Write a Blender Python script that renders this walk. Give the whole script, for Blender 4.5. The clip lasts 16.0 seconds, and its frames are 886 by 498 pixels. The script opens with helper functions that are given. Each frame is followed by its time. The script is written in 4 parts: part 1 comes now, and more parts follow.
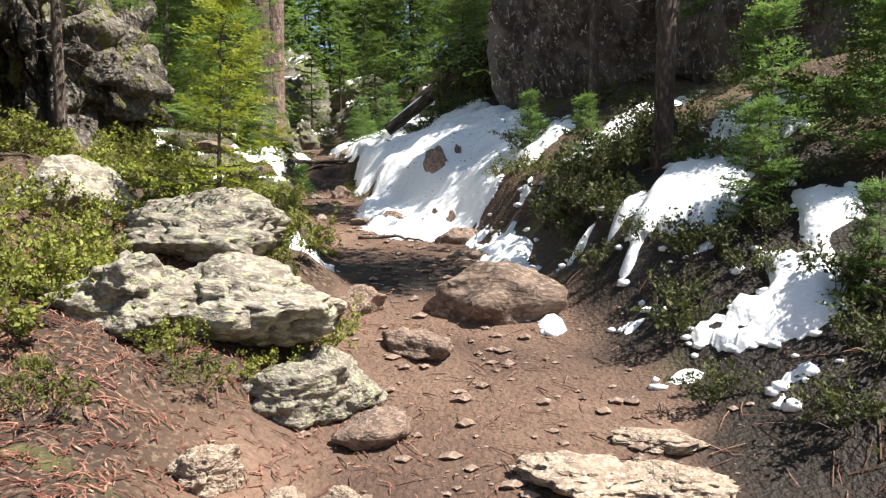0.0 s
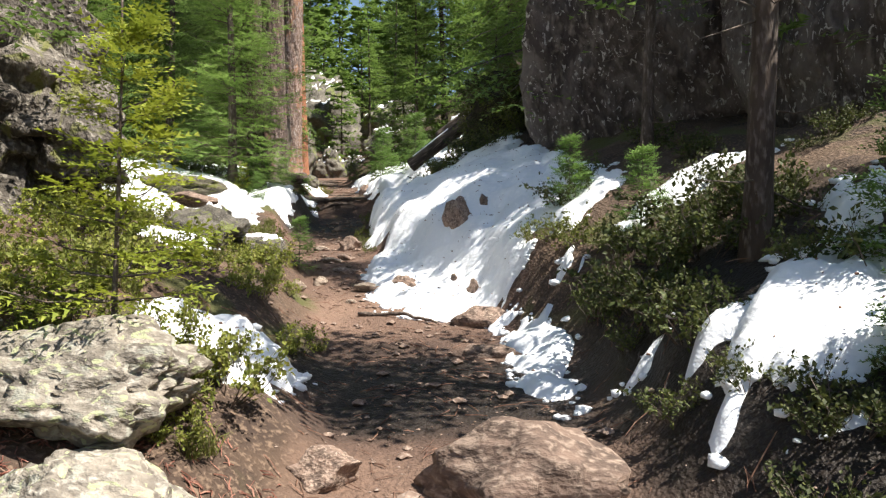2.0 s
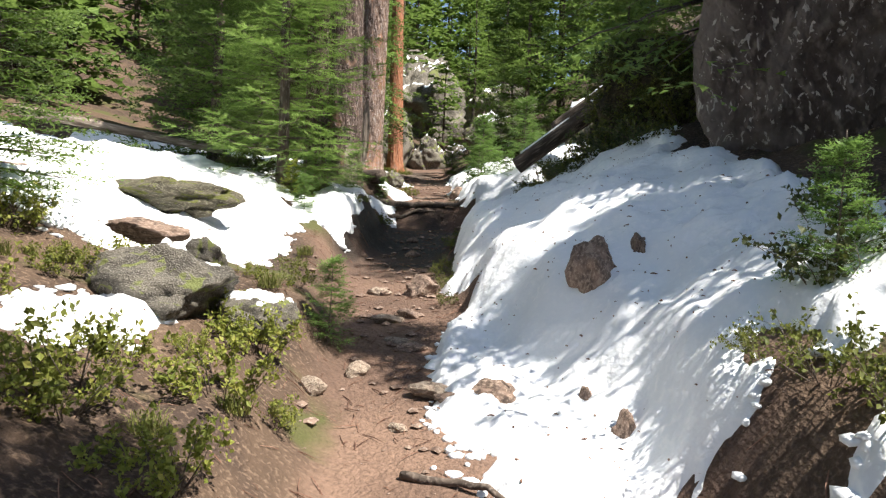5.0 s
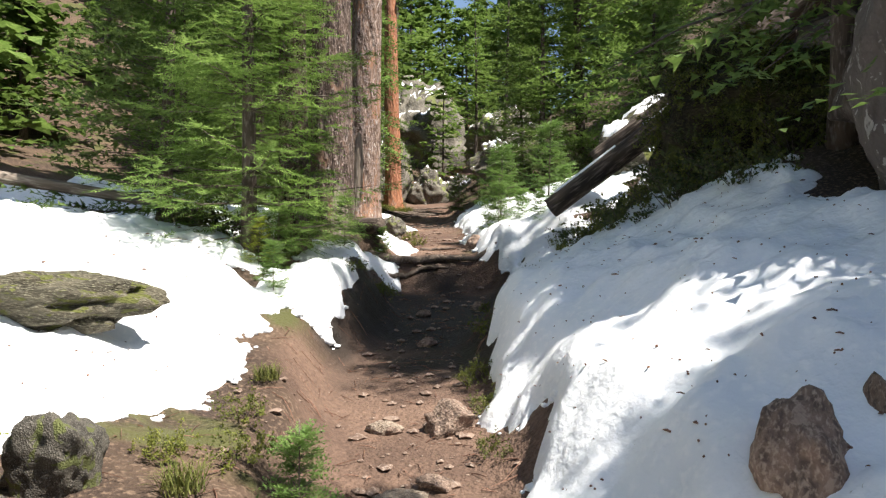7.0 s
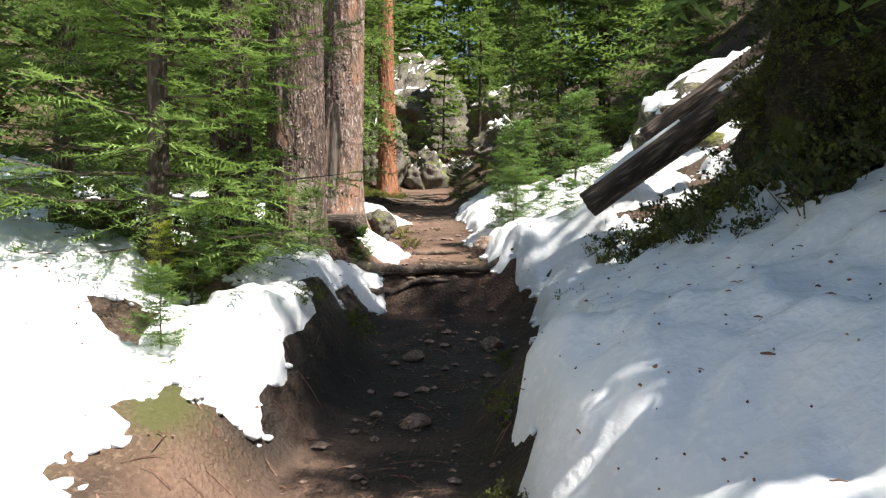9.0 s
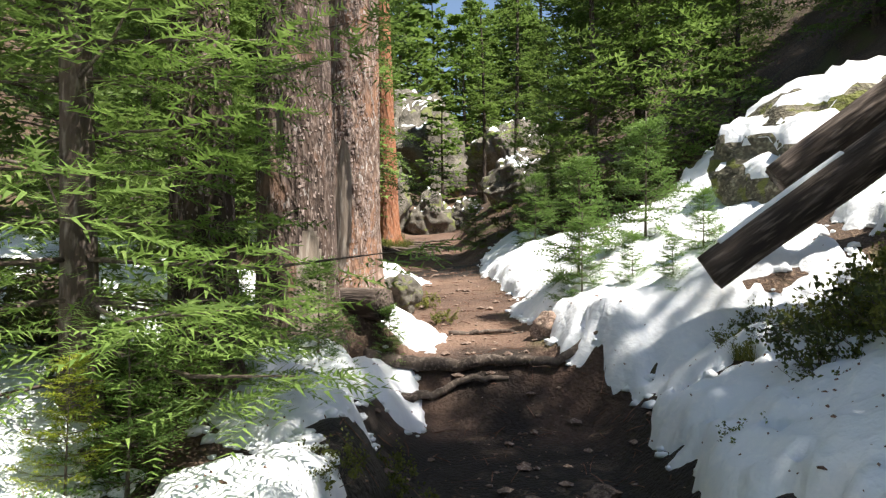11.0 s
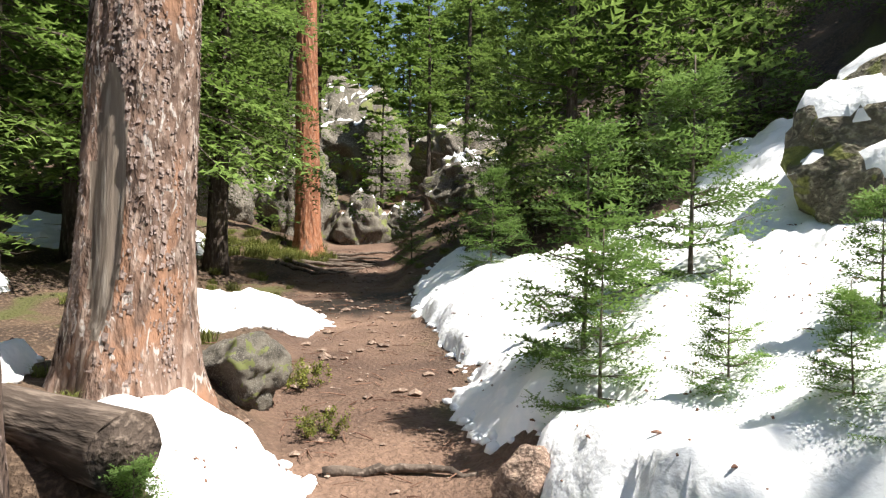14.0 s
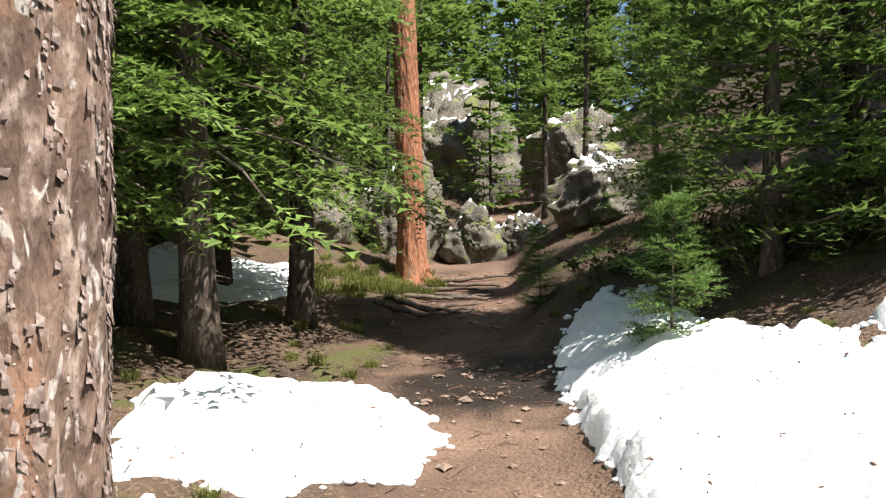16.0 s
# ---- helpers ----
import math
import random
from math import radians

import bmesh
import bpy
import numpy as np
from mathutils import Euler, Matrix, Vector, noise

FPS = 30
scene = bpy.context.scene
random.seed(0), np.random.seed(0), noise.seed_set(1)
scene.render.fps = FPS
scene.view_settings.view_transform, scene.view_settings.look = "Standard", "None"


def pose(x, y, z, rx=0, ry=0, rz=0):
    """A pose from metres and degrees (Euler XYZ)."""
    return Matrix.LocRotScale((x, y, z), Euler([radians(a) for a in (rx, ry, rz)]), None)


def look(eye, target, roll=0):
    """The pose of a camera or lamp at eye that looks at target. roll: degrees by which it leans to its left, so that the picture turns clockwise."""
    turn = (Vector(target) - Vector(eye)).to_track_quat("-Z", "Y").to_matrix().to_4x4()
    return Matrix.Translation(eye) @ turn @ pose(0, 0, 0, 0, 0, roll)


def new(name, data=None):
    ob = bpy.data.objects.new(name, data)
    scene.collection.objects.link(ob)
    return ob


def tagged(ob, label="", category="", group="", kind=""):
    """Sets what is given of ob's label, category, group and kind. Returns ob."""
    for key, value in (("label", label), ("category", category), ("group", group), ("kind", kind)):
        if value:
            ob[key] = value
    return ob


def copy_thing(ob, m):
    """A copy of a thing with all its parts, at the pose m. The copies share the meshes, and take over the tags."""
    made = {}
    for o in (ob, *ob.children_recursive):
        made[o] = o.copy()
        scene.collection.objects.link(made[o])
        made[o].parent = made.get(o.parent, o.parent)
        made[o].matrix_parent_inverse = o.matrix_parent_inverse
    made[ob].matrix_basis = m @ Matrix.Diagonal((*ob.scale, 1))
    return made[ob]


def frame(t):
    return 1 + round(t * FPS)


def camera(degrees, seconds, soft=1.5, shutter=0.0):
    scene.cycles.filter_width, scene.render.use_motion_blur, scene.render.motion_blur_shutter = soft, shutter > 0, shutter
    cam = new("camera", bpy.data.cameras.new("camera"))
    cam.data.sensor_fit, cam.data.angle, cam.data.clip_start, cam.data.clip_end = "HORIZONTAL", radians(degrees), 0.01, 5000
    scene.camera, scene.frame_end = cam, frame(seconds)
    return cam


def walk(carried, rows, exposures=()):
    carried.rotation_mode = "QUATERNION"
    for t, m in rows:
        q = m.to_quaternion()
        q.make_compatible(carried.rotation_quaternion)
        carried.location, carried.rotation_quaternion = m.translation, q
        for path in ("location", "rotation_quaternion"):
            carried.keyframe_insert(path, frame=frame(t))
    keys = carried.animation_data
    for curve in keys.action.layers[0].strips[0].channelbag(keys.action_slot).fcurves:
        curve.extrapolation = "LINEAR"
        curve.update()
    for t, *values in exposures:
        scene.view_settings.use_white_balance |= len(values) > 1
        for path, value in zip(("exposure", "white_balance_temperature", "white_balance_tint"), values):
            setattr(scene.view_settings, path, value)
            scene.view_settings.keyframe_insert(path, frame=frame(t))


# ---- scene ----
cam = camera(63.6, 16.0, soft=1.3)
METRES, EYE, TILT, LEAN, TURN = 16.0, 1.5, -2.5, 0.5, 0.0
ROWS = [
    (0.0, 0.0, 0.0, 0.0, -0.0, 0.0, -0.0),
    (0.5, 0.0034, 0.0136, 0.0052, -2.37, -1.18, -2.38),
    (1.0, 0.0109, 0.0368, 0.0125, -1.22, -1.89, -3.22),
    (1.5, 0.008, 0.0608, 0.0281, 1.87, -0.14, -1.31),
    (2.0, 0.0084, 0.0872, 0.0331, 2.78, 1.53, -0.7),
    (2.5, 0.009, 0.1222, 0.0391, 4.4, 1.46, -0.73),
    (3.0, -0.0027, 0.1526, 0.0439, 8.17, 0.56, -1.07),
    (5.5, -0.0139, 0.3093, 0.0811, 11.03, 0.23, -3.42),
    (6.0, -0.0269, 0.3404, 0.0903, 10.24, 0.73, -2.71),
    (6.5, -0.038, 0.37, 0.0958, 9.47, 1.39, -1.9),
    (7.0, -0.0489, 0.4063, 0.1013, 10.96, 2.25, -1.22),
    (7.5, -0.0624, 0.4371, 0.1026, 12.47, 2.66, -1.34),
    (8.0, -0.067, 0.4662, 0.1071, 11.14, 0.61, -1.37),
    (8.5, -0.0674, 0.5006, 0.1136, 10.87, 0.46, -1.73),
    (11.0, -0.1219, 0.635, 0.1424, 10.12, 3.79, -0.14),
    (11.5, -0.1196, 0.6539, 0.1422, 6.62, 2.76, -0.91),
    (12.0, -0.1195, 0.6771, 0.1454, 6.4, 1.54, -1.42),
    (12.5, -0.1313, 0.7111, 0.1511, 7.03, 0.84, -0.57),
    (13.0, -0.1306, 0.7439, 0.1535, 6.32, 1.17, -0.5),
    (13.5, -0.1278, 0.7835, 0.1623, 4.96, 2.99, -1.31),
    (14.0, -0.1366, 0.8168, 0.165, 5.72, 4.39, -1.35),
    (14.5, -0.1445, 0.8477, 0.1765, 7.74, 4.89, -0.39),
    (15.0, -0.1498, 0.8826, 0.18, 9.48, 4.79, 0.55),
    (15.5, -0.1608, 0.9064, 0.1875, 13.59, 4.92, 0.67),
    (16.0, -0.1699, 0.9333, 0.205, 14.23, 3.6, -0.27),
]
walk(cam, [(t, pose(0, 0, EYE, TILT, LEAN, TURN) @ pose(METRES * x, METRES * y, METRES * z, 90 + pitch, roll, yaw)) for t, x, y, z, yaw, pitch, roll in ROWS],
     exposures=[(0.0, 1.16, 6500, 10), (16.0, 1.16, 6500, 10)])

# ---- world, sun ----
SUN_AZ, SUN_EL = -17.0, 59.0
world = bpy.data.worlds.new("world")
scene.world = world
world.use_nodes = True
wn = world.node_tree.nodes
sky = wn.new("ShaderNodeTexSky")
sky.sky_type, sky.sun_disc = "NISHITA", False
sky.sun_elevation, sky.sun_rotation = radians(SUN_EL), radians(90 - SUN_AZ)
world.node_tree.links.new(sky.outputs[0], wn["Background"].inputs[0])
wn["Background"].inputs[1].default_value = 0.078
sun = new("sun", bpy.data.lights.new("sun", "SUN"))
sun.data.energy, sun.data.angle, sun.data.color = 5.0, radians(0.55), (1.0, 0.95, 0.86)
ca, sa, ce, se = math.cos(radians(SUN_AZ)), math.sin(radians(SUN_AZ)), math.cos(radians(SUN_EL)), math.sin(radians(SUN_EL))
sun.matrix_world = look((40 * ca * ce, 40 * sa * ce, 40 * se), (0, 0, 0))


# ---- materials ----
def material(name, dark, mid, light, scale=6.0, fine=60.0, rough=0.85, bump=0.4, bump_dist=0.02, stretch=(1, 1, 1), spots=None, spot_scale=9.0,
             spot_cut=0.6, through_light=0.0, vary=0.0, patch=None, patch_scale=1.2, patch_cut=0.55):
    """Rock, bark, soil or leaf: three tones by coarse and fine noise, with optional spots, patches and relief."""
    m = bpy.data.materials.new(name)
    m.use_nodes = True
    nt = m.node_tree
    N, L = nt.nodes, nt.links
    bsdf = N["Principled BSDF"]
    coord = N.new("ShaderNodeTexCoord")
    mp = N.new("ShaderNodeMapping")
    mp.inputs["Scale"].default_value = stretch
    L.new(coord.outputs["Object"], mp.inputs[0])

    def noisy(sc, detail, dist=0.0):
        n = N.new("ShaderNodeTexNoise")
        n.inputs["Scale"].default_value, n.inputs["Detail"].default_value, n.inputs["Distortion"].default_value = sc, detail, dist
        L.new(mp.outputs[0], n.inputs["Vector"])
        return n.outputs["Fac"]

    def mix(fac, a, b, kind="MIX"):
        x = N.new("ShaderNodeMix")
        x.data_type, x.blend_type = "RGBA", kind
        for sock, v in ((0, fac), (6, a), (7, b)):
            if isinstance(v, (tuple, list)):
                x.inputs[sock].default_value = (*v, 1)
            elif isinstance(v, float):
                x.inputs[sock].default_value = v
            else:
                L.new(v, x.inputs[sock])
        return x.outputs[2]

    def step(v, lo, hi):
        r = N.new("ShaderNodeMapRange")
        r.interpolation_type = "SMOOTHSTEP"
        r.inputs[1].default_value, r.inputs[2].default_value = lo, hi
        L.new(v, r.inputs[0])
        return r.outputs[0]

    coarse, grain = noisy(scale, 5, 0.4), noisy(fine, 4)
    col = mix(step(coarse, 0.35, 0.65), dark, mid)
    col = mix(step(grain, 0.48, 0.72), col, light)
    if patch:
        col = mix(step(noisy(patch_scale, 4, 0.6), patch_cut, patch_cut + 0.1), col, patch)
    if spots:
        col = mix(step(noisy(spot_scale, 6, 1.2), spot_cut, spot_cut + 0.05), col, spots)
    if vary:
        info = N.new("ShaderNodeObjectInfo")
        hs = N.new("ShaderNodeHueSaturation")
        r = N.new("ShaderNodeMapRange")
        r.inputs[3].default_value, r.inputs[4].default_value = 1 - vary, 1 + vary
        L.new(info.outputs["Random"], r.inputs[0])
        L.new(r.outputs[0], hs.inputs["Value"])
        L.new(col, hs.inputs["Color"])
        col = hs.outputs[0]
    L.new(col, bsdf.inputs["Base Color"])
    bsdf.inputs["Roughness"].default_value = rough
    bsdf.inputs["Specular IOR Level"].default_value = 0.3
    if bump:
        add = N.new("ShaderNodeMath")
        add.operation = "ADD"
        L.new(coarse, add.inputs[0])
        L.new(grain, add.inputs[1])
        b = N.new("ShaderNodeBump")
        b.inputs["Strength"].default_value, b.inputs["Distance"].default_value = bump, bump_dist
        L.new(add.outputs[0], b.inputs["Height"])
        L.new(b.outputs[0], bsdf.inputs["Normal"])
    if through_light:
        tr = N.new("ShaderNodeBsdfTranslucent")
        L.new(col, tr.inputs[0])
        mx = N.new("ShaderNodeMixShader")
        mx.inputs[0].default_value = through_light
        L.new(bsdf.outputs[0], mx.inputs[1])
        L.new(tr.outputs[0], mx.inputs[2])
        L.new(mx.outputs[0], N["Material Output"].inputs[0])
    return m


M_GRANITE = material("granite_lichen", (0.13, 0.11, 0.09), (0.27, 0.235, 0.19), (0.42, 0.38, 0.32), 3.5, 11, 0.9, 0.5, 0.06, patch=(0.3, 0.29, 0.24), patch_scale=5, patch_cut=0.55, spots=(0.36, 0.37, 0.22), spot_scale=7, spot_cut=0.57, vary=0.12)
M_REDROCK = material("red_rock", (0.1, 0.07, 0.055), (0.22, 0.15, 0.115), (0.36, 0.27, 0.21), 3, 10, 0.85, 0.4, 0.05, patch=(0.3, 0.22, 0.17), patch_scale=4, patch_cut=0.55, vary=0.2)
M_SLAB = material("tan_slab", (0.22, 0.16, 0.12), (0.38, 0.3, 0.23), (0.5, 0.42, 0.34), 3, 12, 0.85, 0.6, 0.05, vary=0.1)
M_GREYROCK = material("grey_rock", (0.08, 0.072, 0.06), (0.18, 0.16, 0.13), (0.32, 0.29, 0.25), 3, 40, 0.9, 0.8, 0.04, spots=(0.2, 0.22, 0.08), spot_scale=2.5, spot_cut=0.58, vary=0.15)
M_CLIFF = material("dark_lichen_rock", (0.045, 0.035, 0.032), (0.09, 0.072, 0.064), (0.16, 0.135, 0.12), 2.2, 24, 0.9, 1.0, 0.08, stretch=(1, 1, 0.8), patch=(0.13, 0.11, 0.1), patch_scale=3, patch_cut=0.5, spots=(0.34, 0.32, 0.3), spot_scale=34, spot_cut=0.6)
M_MOSSROCK = material("mossy_rock", (0.07, 0.062, 0.045), (0.16, 0.14, 0.1), (0.3, 0.28, 0.2), 3, 30, 0.95, 0.9, 0.05, spots=(0.16, 0.17, 0.05), spot_scale=3.5, spot_cut=0.56)
M_CRAG = material("craggy_rock", (0.05, 0.042, 0.034), (0.14, 0.12, 0.1), (0.28, 0.25, 0.21), 2.5, 22, 0.95, 1.0, 0.08, spots=(0.14, 0.14, 0.05), spot_scale=3.0, spot_cut=0.57, patch=(0.3, 0.27, 0.23), patch_scale=3.0, patch_cut=0.58)
M_MOUND = material("mossy_earth", (0.022, 0.018, 0.012), (0.05, 0.04, 0.022), (0.09, 0.08, 0.035), 4, 40, 0.95, 0.9, 0.04, patch=(0.06, 0.07, 0.015), patch_scale=2.0, patch_cut=0.5)
M_BARK = material("flaky_bark", (0.1, 0.065, 0.05), (0.23, 0.15, 0.115), (0.4, 0.31, 0.26), 12, 34, 0.95, 1.0, 0.025, stretch=(1, 1, 0.35), patch=(0.3, 0.165, 0.105), patch_scale=4.5, patch_cut=0.52, spots=(0.44, 0.39, 0.36), spot_scale=28, spot_cut=0.6)
M_REDBARK = material("red_bark", (0.2, 0.08, 0.045), (0.36, 0.15, 0.08), (0.45, 0.25, 0.16), 9, 38, 0.95, 0.9, 0.02, stretch=(1, 1, 0.3), patch=(0.24, 0.18, 0.15), patch_scale=3, patch_cut=0.6)
M_OLDBARK = material("dark_scaly_bark", (0.045, 0.032, 0.027), (0.11, 0.075, 0.06), (0.23, 0.175, 0.15), 14, 38, 0.95, 1.0, 0.03, stretch=(1, 1, 0.35), patch=(0.2, 0.12, 0.085), patch_scale=5, patch_cut=0.6, spots=(0.3, 0.26, 0.24), spot_scale=30, spot_cut=0.63)
M_FLAKE = material("bark_flake", (0.14, 0.1, 0.085), (0.28, 0.21, 0.185), (0.42, 0.34, 0.31), 14, 60, 0.95, 0.3, 0.005)
M_DARKBARK = material("dark_bark", (0.05, 0.037, 0.03), (0.1, 0.075, 0.06), (0.18, 0.15, 0.13), 8, 40, 0.95, 0.9, 0.015, stretch=(1, 1, 0.3), vary=0.25)
M_DEADWOOD = material("weathered_wood", (0.13, 0.1, 0.08), (0.26, 0.21, 0.17), (0.38, 0.33, 0.28), 7, 45, 0.9, 0.7, 0.012, stretch=(1, 1, 0.12))
M_ROOT = material("worn_root", (0.06, 0.045, 0.036), (0.13, 0.1, 0.08), (0.24, 0.19, 0.155), 7, 45, 0.9, 0.7, 0.012)
M_LOG = material("dark_log", (0.045, 0.034, 0.028), (0.11, 0.083, 0.067), (0.21, 0.165, 0.135), 6, 40, 0.95, 0.9, 0.02, stretch=(1, 1, 0.15))
M_NEEDLE = material("spruce_needles", (0.09, 0.15, 0.03), (0.155, 0.235, 0.055), (0.23, 0.32, 0.085), 2.5, 20, 0.6, 0, through_light=0.45, vary=0.25)
M_FRESH = material("fresh_needles", (0.2, 0.25, 0.03), (0.3, 0.34, 0.04), (0.4, 0.42, 0.07), 3, 20, 0.65, 0, through_light=0.4, vary=0.12)
M_YOUNG = material("young_fir_needles", (0.1, 0.17, 0.04), (0.16, 0.26, 0.065), (0.22, 0.33, 0.09), 3, 20, 0.6, 0, through_light=0.42, vary=0.2)
M_LEAF = material("shrub_leaves", (0.14, 0.17, 0.03), (0.24, 0.26, 0.05), (0.36, 0.34, 0.08), 3, 25, 0.6, 0, through_light=0.35, vary=0.25)
M_DARKLEAF = material("dark_shrub_leaves", (0.04, 0.055, 0.015), (0.09, 0.105, 0.03), (0.16, 0.17, 0.05), 3, 25, 0.6, 0, through_light=0.25, vary=0.25)
M_MOSSLEAF = material("olive_shrub_leaves", (0.07, 0.085, 0.018), (0.14, 0.155, 0.03), (0.22, 0.23, 0.05), 3, 25, 0.6, 0, through_light=0.35, vary=0.2)
M_GRASS = material("grass", (0.1, 0.12, 0.025), (0.19, 0.2, 0.05), (0.3, 0.29, 0.09), 4, 25, 0.7, 0, through_light=0.3, vary=0.2)
M_TWIG = material("twig", (0.07, 0.05, 0.04), (0.14, 0.11, 0.09), (0.22, 0.19, 0.16), 5, 40, 0.9, 0.3, 0.004)
M_PEBBLE = material("pebble", (0.13, 0.085, 0.065), (0.24, 0.17, 0.13), (0.36, 0.28, 0.23), 9, 60, 0.9, 0.3, 0.005)
M_LITTER = material("needle_litter", (0.1, 0.05, 0.035), (0.2, 0.11, 0.075), (0.3, 0.19, 0.14), 5, 40, 0.95, 0.2, 0.004)
M_REDLITTER = material("red_needle_litter", (0.14, 0.05, 0.035), (0.26, 0.12, 0.085), (0.4, 0.24, 0.18), 5, 40, 0.95, 0.2, 0.004)
M_SNOW = material("old_snow", (0.78, 0.8, 0.83), (0.84, 0.85, 0.87), (0.88, 0.88, 0.89), 2.5, 22, 0.75, 0.5, 0.02, spots=(0.5, 0.47, 0.42), spot_scale=24, spot_cut=0.735)


def soil_material():
    """Trodden red-brown soil on the trail, darker litter and moss off it; damp hollows are glossier, and their shade is
    painted in.
    """
    m = material("soil", (0.05, 0.033, 0.025), (0.105, 0.068, 0.045), (0.19, 0.13, 0.09), 1.6, 42, 0.9, 0.9, 0.03, patch=(0.085, 0.085, 0.03), patch_scale=1.3, patch_cut=0.54)
    N, L = m.node_tree.nodes, m.node_tree.links
    bsdf = N["Principled BSDF"]
    floor_col = bsdf.inputs["Base Color"].links[0].from_socket
    at = N.new("ShaderNodeAttribute")
    at.attribute_name = "trodden"
    co = N.new("ShaderNodeTexCoord")
    tones = []
    for sc, det in ((1.1, 4), (38, 5)):
        n = N.new("ShaderNodeTexNoise")
        n.inputs["Scale"].default_value, n.inputs["Detail"].default_value = sc, det
        L.new(co.outputs["Object"], n.inputs["Vector"])
        tones.append(n.outputs["Fac"])
    ramp = N.new("ShaderNodeValToRGB")
    ramp.color_ramp.elements[0].position, ramp.color_ramp.elements[0].color = 0.35, (0.088, 0.054, 0.04, 1)
    ramp.color_ramp.elements[1].position, ramp.color_ramp.elements[1].color = 0.65, (0.2, 0.126, 0.09, 1)
    L.new(tones[0], ramp.inputs[0])
    grit = N.new("ShaderNodeMix")
    grit.data_type, grit.blend_type = "RGBA", "OVERLAY"
    grit.inputs[0].default_value = 0.55
    L.new(ramp.outputs[0], grit.inputs[6])
    L.new(tones[1], grit.inputs[7])
    mx = N.new("ShaderNodeMix")
    mx.data_type = "RGBA"
    L.new(at.outputs["Fac"], mx.inputs[0])
    L.new(floor_col, mx.inputs[6])
    L.new(grit.outputs[2], mx.inputs[7])
    L.new(mx.outputs[2], bsdf.inputs["Base Color"])
    damp_shade = N.new("ShaderNodeAttribute")
    damp_shade.attribute_name = "damp_shade"
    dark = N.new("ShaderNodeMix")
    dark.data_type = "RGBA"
    L.new(damp_shade.outputs["Fac"], dark.inputs[0])
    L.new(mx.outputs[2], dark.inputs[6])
    # near black: wet soil plus the shade of the hollows, put into the colour
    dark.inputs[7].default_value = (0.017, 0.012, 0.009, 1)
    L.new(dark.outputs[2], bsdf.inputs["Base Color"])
    wet = N.new("ShaderNodeMapRange")
    wet.inputs[3].default_value, wet.inputs[4].default_value = 0.9, 0.6
    L.new(damp_shade.outputs["Fac"], wet.inputs[0])
    L.new(wet.outputs[0], bsdf.inputs["Roughness"])
    return m


M_SOIL = soil_material()

# ---- shape of the land ----
def lattice(ix, iy, seed):
    h = np.sin(ix * 127.1 + iy * 311.7 + seed * 74.7) * 43758.5453
    return h - np.floor(h)


def vnoise(x, y, seed=0.0):
    """Smooth value noise, -1 to 1."""
    ix, iy = np.floor(x), np.floor(y)
    fx, fy = x - ix, y - iy
    fx, fy = fx * fx * (3 - 2 * fx), fy * fy * (3 - 2 * fy)
    a, b = lattice(ix, iy, seed), lattice(ix + 1, iy, seed)
    c, d = lattice(ix, iy + 1, seed), lattice(ix + 1, iy + 1, seed)
    return 2 * (a + (b - a) * fx + (c - a) * fy + (a - b - c + d) * fx * fy) - 1


def fbm(x, y, seed=0.0, octaves=3):
    total, amp = 0.0, 1.0
    for k in range(octaves):
        total = total + amp * vnoise(x * 2 ** k + 13.7 * k, y * 2 ** k - 7.3 * k, seed + k)
        amp *= 0.5
    return total / 1.75


def smooth(a, b, v):
    v = np.clip((v - a) / (b - a), 0, 1)
    return v * v * (3 - 2 * v)


# the trail: place along y, centre x, height, half width
TRAIL = np.array([
    (-4, 0.4, -0.55, 1.0), (0, 0.35, 0.02, 0.95), (2.5, 0.3, 0.55, 0.9), (4.5, 0.15, 0.95, 0.8), (6.5, -0.2, 1.14, 0.85),
    (8.2, -0.7, 1.36, 0.75), (9.5, -1.4, 1.64, 0.6), (11, -1.9, 1.88, 0.45), (12.6, -2.08, 2.1, 0.36), (13.7, -2.15, 2.19, 0.55),
    (14.8, -2.3, 2.33, 0.7), (15.08, -2.55, 2.7, 0.5), (17, -3.0, 2.95, 0.5), (20, -3.7, 3.24, 0.45), (25, -4.9, 3.7, 0.7),
    (30, -5.6, 4.5, 0.6), (40, -6.0, 6.4, 0.8)])
# rise of the banks over the trail at 1.0, 2.5 and 5 m from its centre, left and right
BANKS = np.array([
    (-4, 0.10, 0.5, 1.2, 0.05, 0.5, 1.6), (0, 0.10, 0.45, 1.2, 0.05, 0.55, 1.7), (3, 0.22, 0.75, 1.7, 0.1, 0.85, 1.9),
    (5, 0.3, 0.85, 1.9, 0.38, 1.35, 2.2), (7.5, 0.25, 0.9, 1.7, 0.55, 1.25, 2.1), (10, 0.36, 0.85, 1.2, 0.45, 1.2, 1.8),
    (12, 0.55, 0.9, 1.1, 0.5, 1.3, 2.0), (13.7, 0.55, 0.85, 1.0, 0.4, 1.15, 2.2), (15.2, 0.3, 0.45, 0.7, 0.2, 0.82, 2.1),
    (18, 0.15, 0.3, 0.6, 0.18, 0.78, 2.1), (21, 0.1, 0.25, 0.6, 0.2, 0.8, 2.0), (26, 0.1, 0.5, 1.2, 0.4, 1.1, 2.3),
    (40, 0.3, 0.8, 2.0, 0.4, 1.2, 2.8)])


def along(table, col, y):
    return np.interp(y, table[:, 0], table[:, col])


